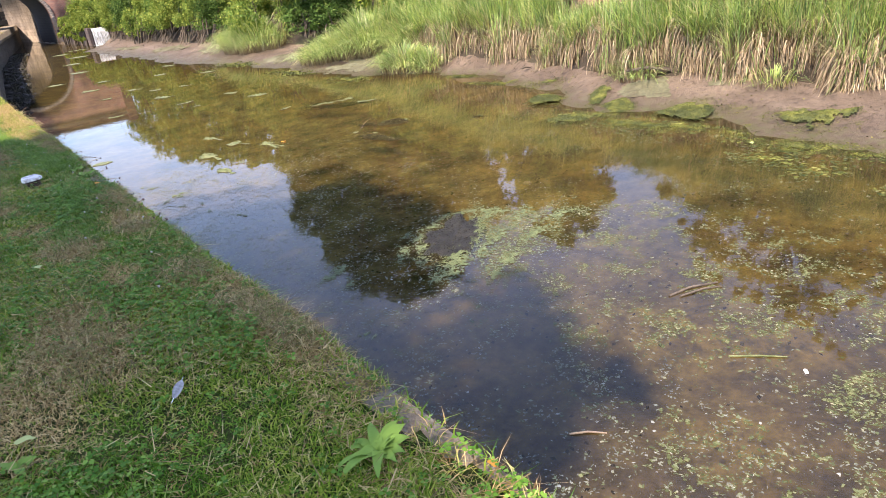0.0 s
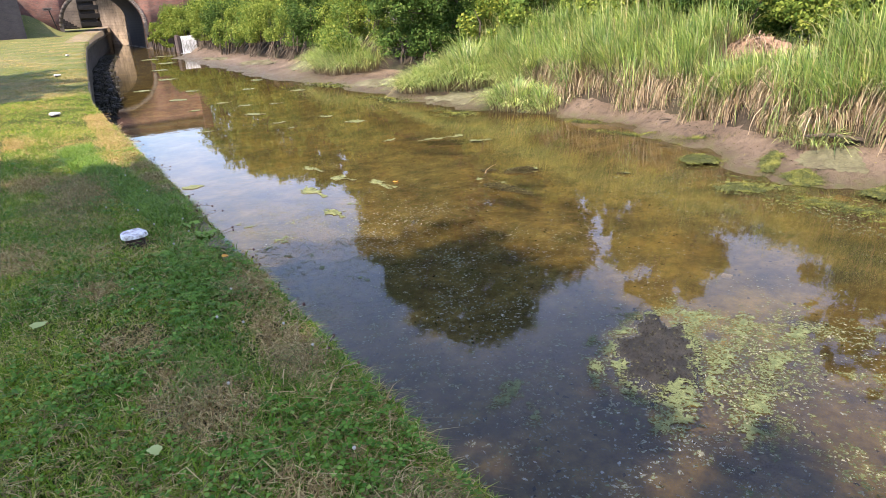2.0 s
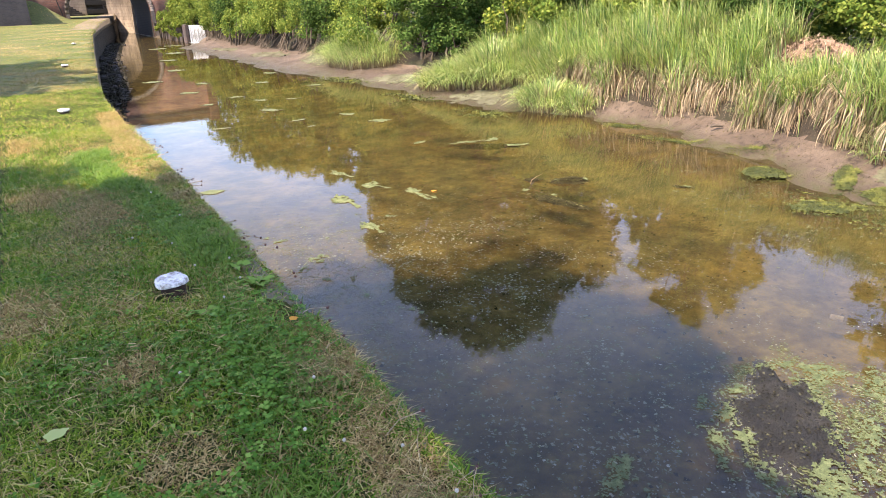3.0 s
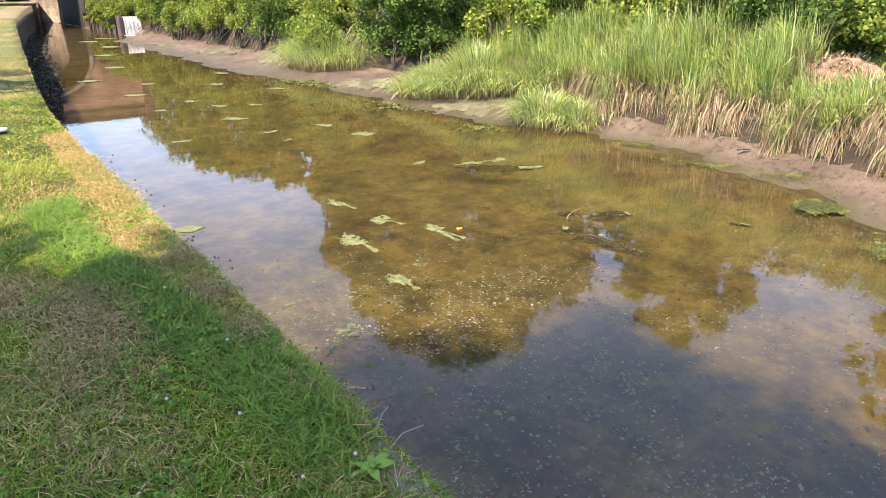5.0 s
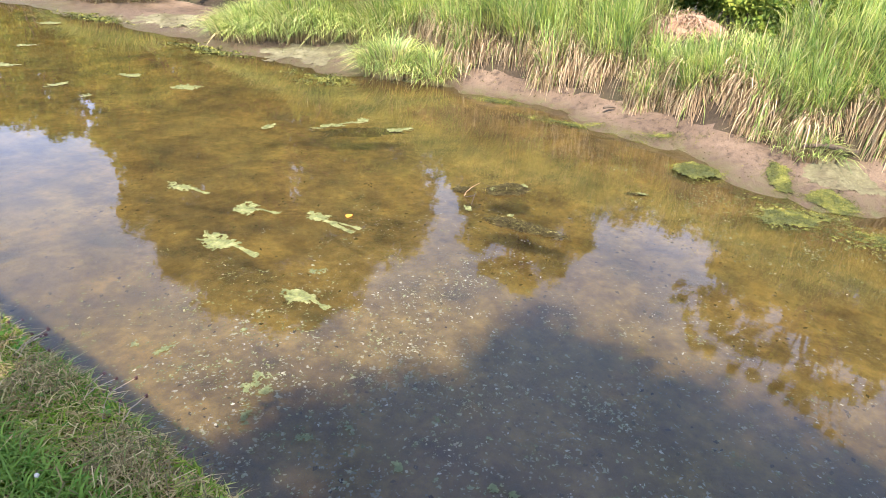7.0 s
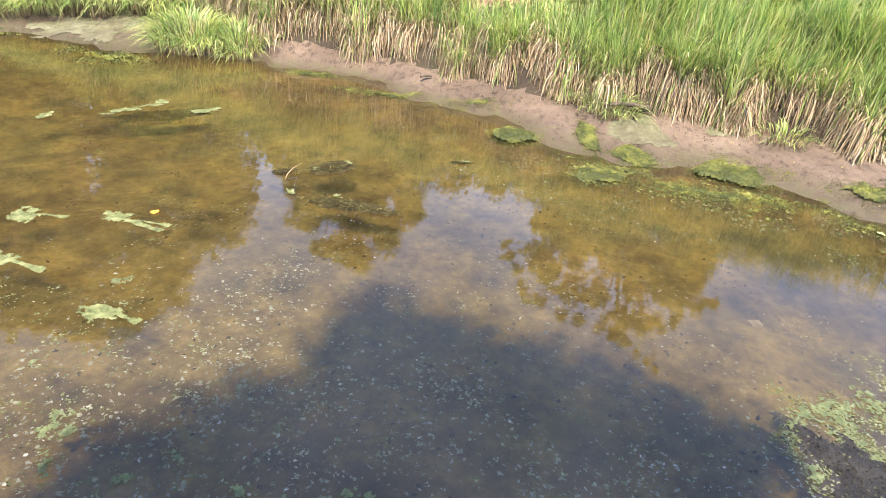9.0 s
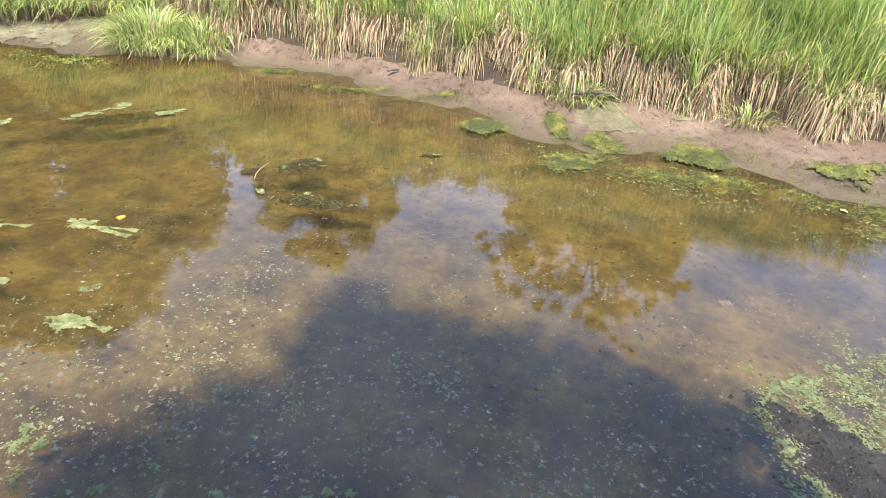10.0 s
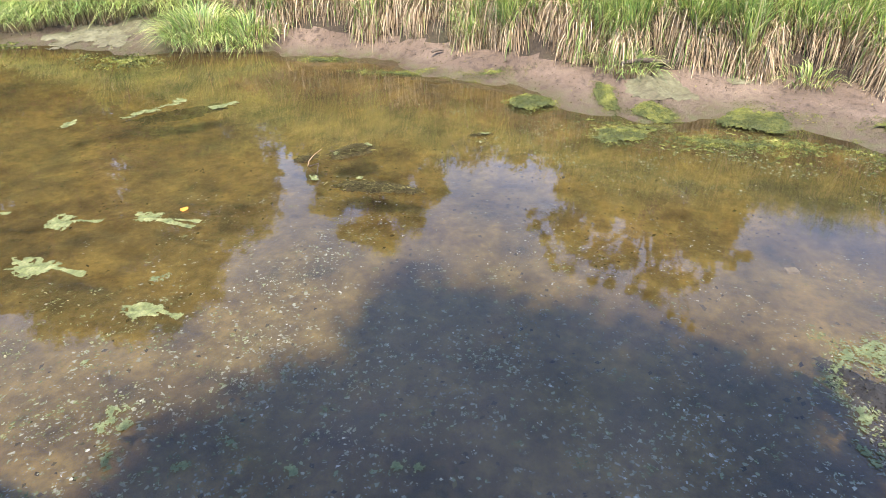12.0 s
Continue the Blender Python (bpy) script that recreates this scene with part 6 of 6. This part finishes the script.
# ---------- lawn: blades, stalks, clover, weeds ----------
DRY = ((-0.58, 2.6, .20, .42), (-0.85, 1.0, .26, .50), (-1.12, 0.55, .2, .40), (-1.19, 5.1, .24, .30), (-0.73, 3.34, .17, .20), (-0.78, 4.13, .12, .14), (-0.08, 2.9, .11, .34), (-0.02, 0.5, .12, .75), (-0.27, 8.2, .2, .55),
       (-0.5, 6.9, .2, .3), (-0.45, 1.7, .12, .2), (-1.0, 7.6, .25, .3), (-0.3, 9.6, .3, .4), (-1.1, 10.4, .3, .5), (0.05, 3.7, .08, .3))


def parched(x, y):
    """How dry the turf is: bare-brown spots and a faint mottling."""
    f = 0.12 + 0.07 * np.clip((y - 8.0) / 2.0, 0, 1) + 0.6 * np.clip(cells(x, y, 1.1, 140.0), 0, 1)
    for dx, dy, rx, ry in DRY:
        f = np.maximum(f, 1.7 * np.exp(-((x - dx) / rx) ** 2 - ((y - dy) / ry) ** 2))
    return np.clip(f * (1 + 0.9 * cells(x, y, 6.0, 150.0)), 0, 0.96)


def grass_patch(x_of, y0, y1, n_, h, w, segs, name, mat, label, bend=(0.4, 1.7), dry=False):
    y = rng.uniform(y0, y1, n_)
    x = x_of(y, rng.random(n_))
    p = np.stack([x, y, lawn(x, y) - 0.004], 1)
    bare = (x > edge(y) - 0.17 - 0.05 * np.sin(y * 21) - 0.03 * np.sin(y * 47)) & (((y > -2.4) & (y < -0.5)) | ((y > 4.15) & (y < 4.7)))
    bare |= np.hypot(x + 0.43, y - 4.93) < 0.13
    p = p[~bare | (rng.random(n_) < 0.07)]
    n_, y, x = len(p), p[:, 1], p[:, 0]
    tall = 0.75 + 0.35 * np.sin(x * 2.3 + 1.1 * np.sin(y * 1.7)) * np.cos(y * 1.9)
    brown = rng.random(n_) < parched(x, y) if dry else np.zeros(n_, bool)
    hh = rng.uniform(*h, n_) * tall * np.where(brown, 0.9, 1.0)
    for kp, m_, text in ((~brown, mat, label), (brown, "dry_grass", "parched straw-brown patches in the mown lawn")):
        k = int(kp.sum())
        if k:
            V, F, A = blades(p[kp], hh[kp], rng.uniform(0, 6.28, k), rng.uniform(*bend, k), rng.uniform(*w, k), segs, 0.2)
            tagged(quick(name, V, F, M[m_], along=A), text, "grass", "lawn grass", "stuff")


def near_x(y, k):
    return edge(y) + 0.02 - 1.65 * k ** 1.1 - 7.0 * np.clip(k - 0.88, 0, 1)


def far_x(y, k):
    return edge(y) - 0.02 - (edge(y) + 1.7) * k ** 1.1


LG = "short mown green grass with dry yellow patches"
for y0, y1, n_, segs in ((-1.8, 0, 27000, 2), (0, 2, 34000, 2), (2, 4, 34000, 2), (4, 6, 34000, 2), (6, 8.5, 36000, 2), (8.5, 11, 30000, 1)):
    grass_patch(near_x, y0, y1, n_, (0.04, 0.115), (0.0036, 0.0085), segs, "lawn_grass", "grass", LG, dry=True)
    n_ = int(1500 * (y1 - y0) / 2)
    y = rng.uniform(y0, y1, n_)
    x = np.minimum(near_x(y, rng.random(n_)), edge(y) - 0.04)
    kp = rng.random(n_) < np.clip(0.15 + 1.6 * parched(x, y), 0.1, 1)
    x, y = x[kp], y[kp]
    V, F = straws(np.stack([x, y, lawn(x, y) + rng.uniform(0.03, 0.075, len(x))], 1), (0.03, 0.13), (0.002, 0.005))
    tagged(quick("dry_stalks", V, F, M["straw"]), "dry mown stalks lying in the grass", "grass", "lawn grass", "stuff")
for y0, y1, n_, w in ((11, 16, 26000, (0.007, 0.014)), (16, 24, 26000, (0.009, 0.018)), (24, 48, 26000, (0.014, 0.026)), (48, 62, 14000, (0.016, 0.028))):
    grass_patch(far_x, y0, y1, n_, (0.03, 0.07), w, 1, "lawn_grass", "grass_far" if y0 > 12 else "grass", LG, dry=y0 < 20)


def edge_x(y, k):
    return edge(y) - 0.01 - 0.30 * k


def rough_x(y, k):
    return edge(y) - 0.25 - 0.22 * np.sin(y * 0.9) - 0.35 * k


grass_patch(rough_x, 2.6, 5.2, 2600, (0.08, 0.19), (0.004, 0.009), 3, "tall_grass", "weed", "taller lush grass left uncut near the coping", (0.4, 1.3))
grass_patch(rough_x, 5.2, 9.5, 8800, (0.10, 0.24), (0.004, 0.010), 3, "tall_grass", "weed", "taller lush grass left uncut near the coping", (0.4, 1.3))
grass_patch(edge_x, -1.8, 12.5, 17000, (0.05, 0.14), (0.0028, 0.0065), 3, "edge_straw", "dry_grass", "long dry grass over the coping edge", (0.8, 2.6))


def hay(x, y, r, n_):
    """A swath of cut grass lying on the lawn."""
    a, q = rng.uniform(0, 6.28, n_), rng.random(n_) ** 0.7
    px, py = x + r * q * np.cos(a), y + 1.5 * r * q * np.sin(a)
    p = np.stack([px, py, lawn(px, py) + rng.uniform(0.03, 0.05 + 0.04 * (1 - q), n_)], 1)
    k = n_ // 4
    V1, F1, _ = blades(p[k:], rng.uniform(0.02, 0.06, n_ - k), rng.uniform(0, 6.28, n_ - k), rng.uniform(0.8, 3.0, n_ - k), rng.uniform(0.0022, 0.0048, n_ - k), 3, 0.5)
    V, F = joined([straws(p[:k], (0.03, 0.12), (0.0016, 0.0034)), (V1, F1)])
    tagged(quick("cut_grass", V, F, M["straw"]), "loose swath of dry cut grass on the lawn", "hay", "cut grass swaths", "stuff")


for x, y, r, n_ in ((-0.6, 7.0, 0.28, 380), (-0.62, 6.5, 0.3, 520), (-0.75, 5.7, 0.28, 380), (-0.5, 7.3, 0.22, 260), (-1.0, 1.0, 0.4, 420), (-0.75, 1.7, 0.35, 360), (-1.3, 2.4, 0.4, 300), (-0.5, 0.5, 0.25, 200), (-0.9, 4.2, 0.35, 220), (-0.15, 1.4, 0.18, 320), (-0.1, 0.7, 0.15, 300), (-0.12, 2.6, 0.14, 240), (-0.1, 3.6, 0.13, 200), (0.02, 5.7, 0.11, 190), (0.05, 6.3, 0.12, 240), (0.06, 6.9, 0.12, 260), (0.08, 7.5, 0.12, 240), (0.1, 8.2, 0.12, 200), (-0.65, 7.2, 0.3, 420), (-0.8, 6.4, 0.3, 420), (-0.03, 0.15, 0.11, 260), (-0.04, 0.45, 0.11, 260), (-0.85, 0.9, 0.28, 420), (-0.58, 2.5, 0.2, 260)):
    hay(x, y, r, int(1.9 * n_))

# clover: three leaflets on a short stem
n_ = 24000
y = rng.uniform(-1.8, 9, n_)
x = near_x(y, rng.random(n_))
c = cells(x, y, 0.9, 70.0)
kp = rng.random(n_) < np.clip(0.30 + 2.0 * c, 0.05, 1) * (1 - parched(x, y)) * np.where(y > 5.2, 0.3, 1.0)
x, y = x[kp], y[kp]
x = np.minimum(x, edge(y) - 0.04)
n_ = len(x)
P = np.stack([x, y, lawn(x, y) + rng.uniform(0.035, 0.075, n_)], 1)
s = rng.uniform(0.009, 0.019, n_)
ph = rng.uniform(0, 6.28, n_)
V, tl = [], rng.uniform(-0.3, 0.3, (n_, 2))
for k in range(3):
    a = ph + k * 2.094
    for da, rr in ((0, 0.05), (0.62, 1.0), (0.0, 1.45), (-0.62, 1.0)):
        dx, dy = s * rr * np.cos(a + da), s * rr * np.sin(a + da)
        V.append(P + np.stack([dx, dy, tl[:, 0] * dx + tl[:, 1] * dy + (0.25 * s if rr == 1.0 else 0)], 1))
V = np.stack(V, 1).reshape(-1, 3)
F = (np.arange(n_)[:, None, None] * 12 + np.arange(12).reshape(1, 3, 4)).reshape(-1, 4)
tagged(quick("clover", V, F, M["clover"]), "patches of low clover among the grass", "clover", kind="stuff")

# clover flowers, each on its stalk
bm = bmesh.new()
bmesh.ops.create_icosphere(bm, subdivisions=2, radius=0.0075)
for v in bm.verts:
    v.co *= 1 + 0.25 * noise.noise(v.co * 220)
    v.co.z += 0.085
head = holder("clover_flower", (-0.05, 5.1, LAWN), "small white clover flower in the grass", "flower", "clover flowers")
part("blossom", bm, M["flower"], head)
quick("stalk", *tube([(0, 0, 0), (0.004, 0, 0.045), (0, 0, 0.085)], [0.0015, 0.0014, 0.0012], 5), M["clover"], head)
for x, y in ((-0.22, 4.55), (-0.1, 4.75), (-0.3, 5.6), (-0.15, 3.5), (-0.08, 2.9), (-0.32, 3.2), (-0.2, 3.05), (-0.05, 2.6), (-0.5, 5.9), (-0.12, 6.2), (-0.25, 5.1), (-0.45, 2.5), (-0.2, 1.8), (-0.6, 3.9), (-0.15, 7.0), (-0.35, 1.2)):
    copy_thing(head, pose(x, y, LAWN, random.uniform(-12, 12), random.uniform(-12, 12), random.uniform(0, 360)))

# plants with small dark heads that hang over the coping
bm = bmesh.new()
bmesh.ops.create_icosphere(bm, subdivisions=1, radius=0.008)
for v in bm.verts:
    v.co = Vector((v.co.x + 0.14, v.co.y, v.co.z * 1.2 + 0.055))
dry = holder("seed_stalk", (0.0, 4.0, LAWN), "thin stalk with a dark dry seed head over the water", "plant", "seed stalks on the coping")
part("seed_head", bm, M["seed"], dry)
quick("stalk", *tube([(-0.03, 0, 0), (0.05, 0.005, 0.05), (0.14, 0, 0.055)], [0.0022, 0.002, 0.0016], 5), M["twig"], dry)
for i in range(70):
    y = random.uniform(2.2, 10.5)
    copy_thing(dry, pose(float(edge(y)) - random.uniform(0.0, 0.12), y, LAWN + random.uniform(-0.02, 0.03), random.uniform(-25, 25), random.uniform(-25, 20), random.uniform(-60, 60)) @ Matrix.Scale(random.uniform(0.6, 1.15), 4))


def dock(x, y, n_, size, seed, label="broad-leaved dock weed at the lawn's edge"):
    """A rosette of long wavy leaves."""
    r_ = np.random.default_rng(seed)
    top = holder("dock_plant", (x, y, LAWN), label, "weed", "broad-leaved weeds")
    for i in range(n_):
        a = 2.4 * i + r_.uniform(-.3, .3)
        L, w = size * r_.uniform(0.7, 1.1), size * r_.uniform(0.13, 0.21)
        V, F = [], []
        for k in range(9):
            t = k / 8
            ww = w * math.sin(math.pi * min(0.97, t * 0.9 + 0.07)) ** 0.8
            z = L * (0.75 * t - 0.55 * t * t) + 0.02
            rr = L * (0.25 * t + 0.7 * t * t)
            for sd, up in ((-1, 0.3), (0, 0), (1, 0.3)):
                V.append((rr * math.cos(a) - sd * ww * math.sin(a), rr * math.sin(a) + sd * ww * math.cos(a), z + up * ww + 0.008 * math.sin(9 * t + sd)))
            if k:
                p_, q_ = 3 * k - 3, 3 * k
                F += [(p_, q_, q_ + 1, p_ + 1), (p_ + 1, q_ + 1, q_ + 2, p_ + 2)]
        quick("leaf", V, F, M["dock"], top, smooth=True)


dock(-0.22, -0.84, 11, 0.155, 5)
dock(-1.24, 0.12, 4, 0.1, 6, "small broad-leaved weed in the dry grass")
dock(-0.02, 5.05, 6, 0.1, 7, "low broad-leaved weed on the coping")
dock(0.0, 4.72, 7, 0.12, 8, "low broad-leaved weed on the coping")
dock(-0.35, 4.5, 6, 0.11, 9, "low broad-leaved weed in the lawn")
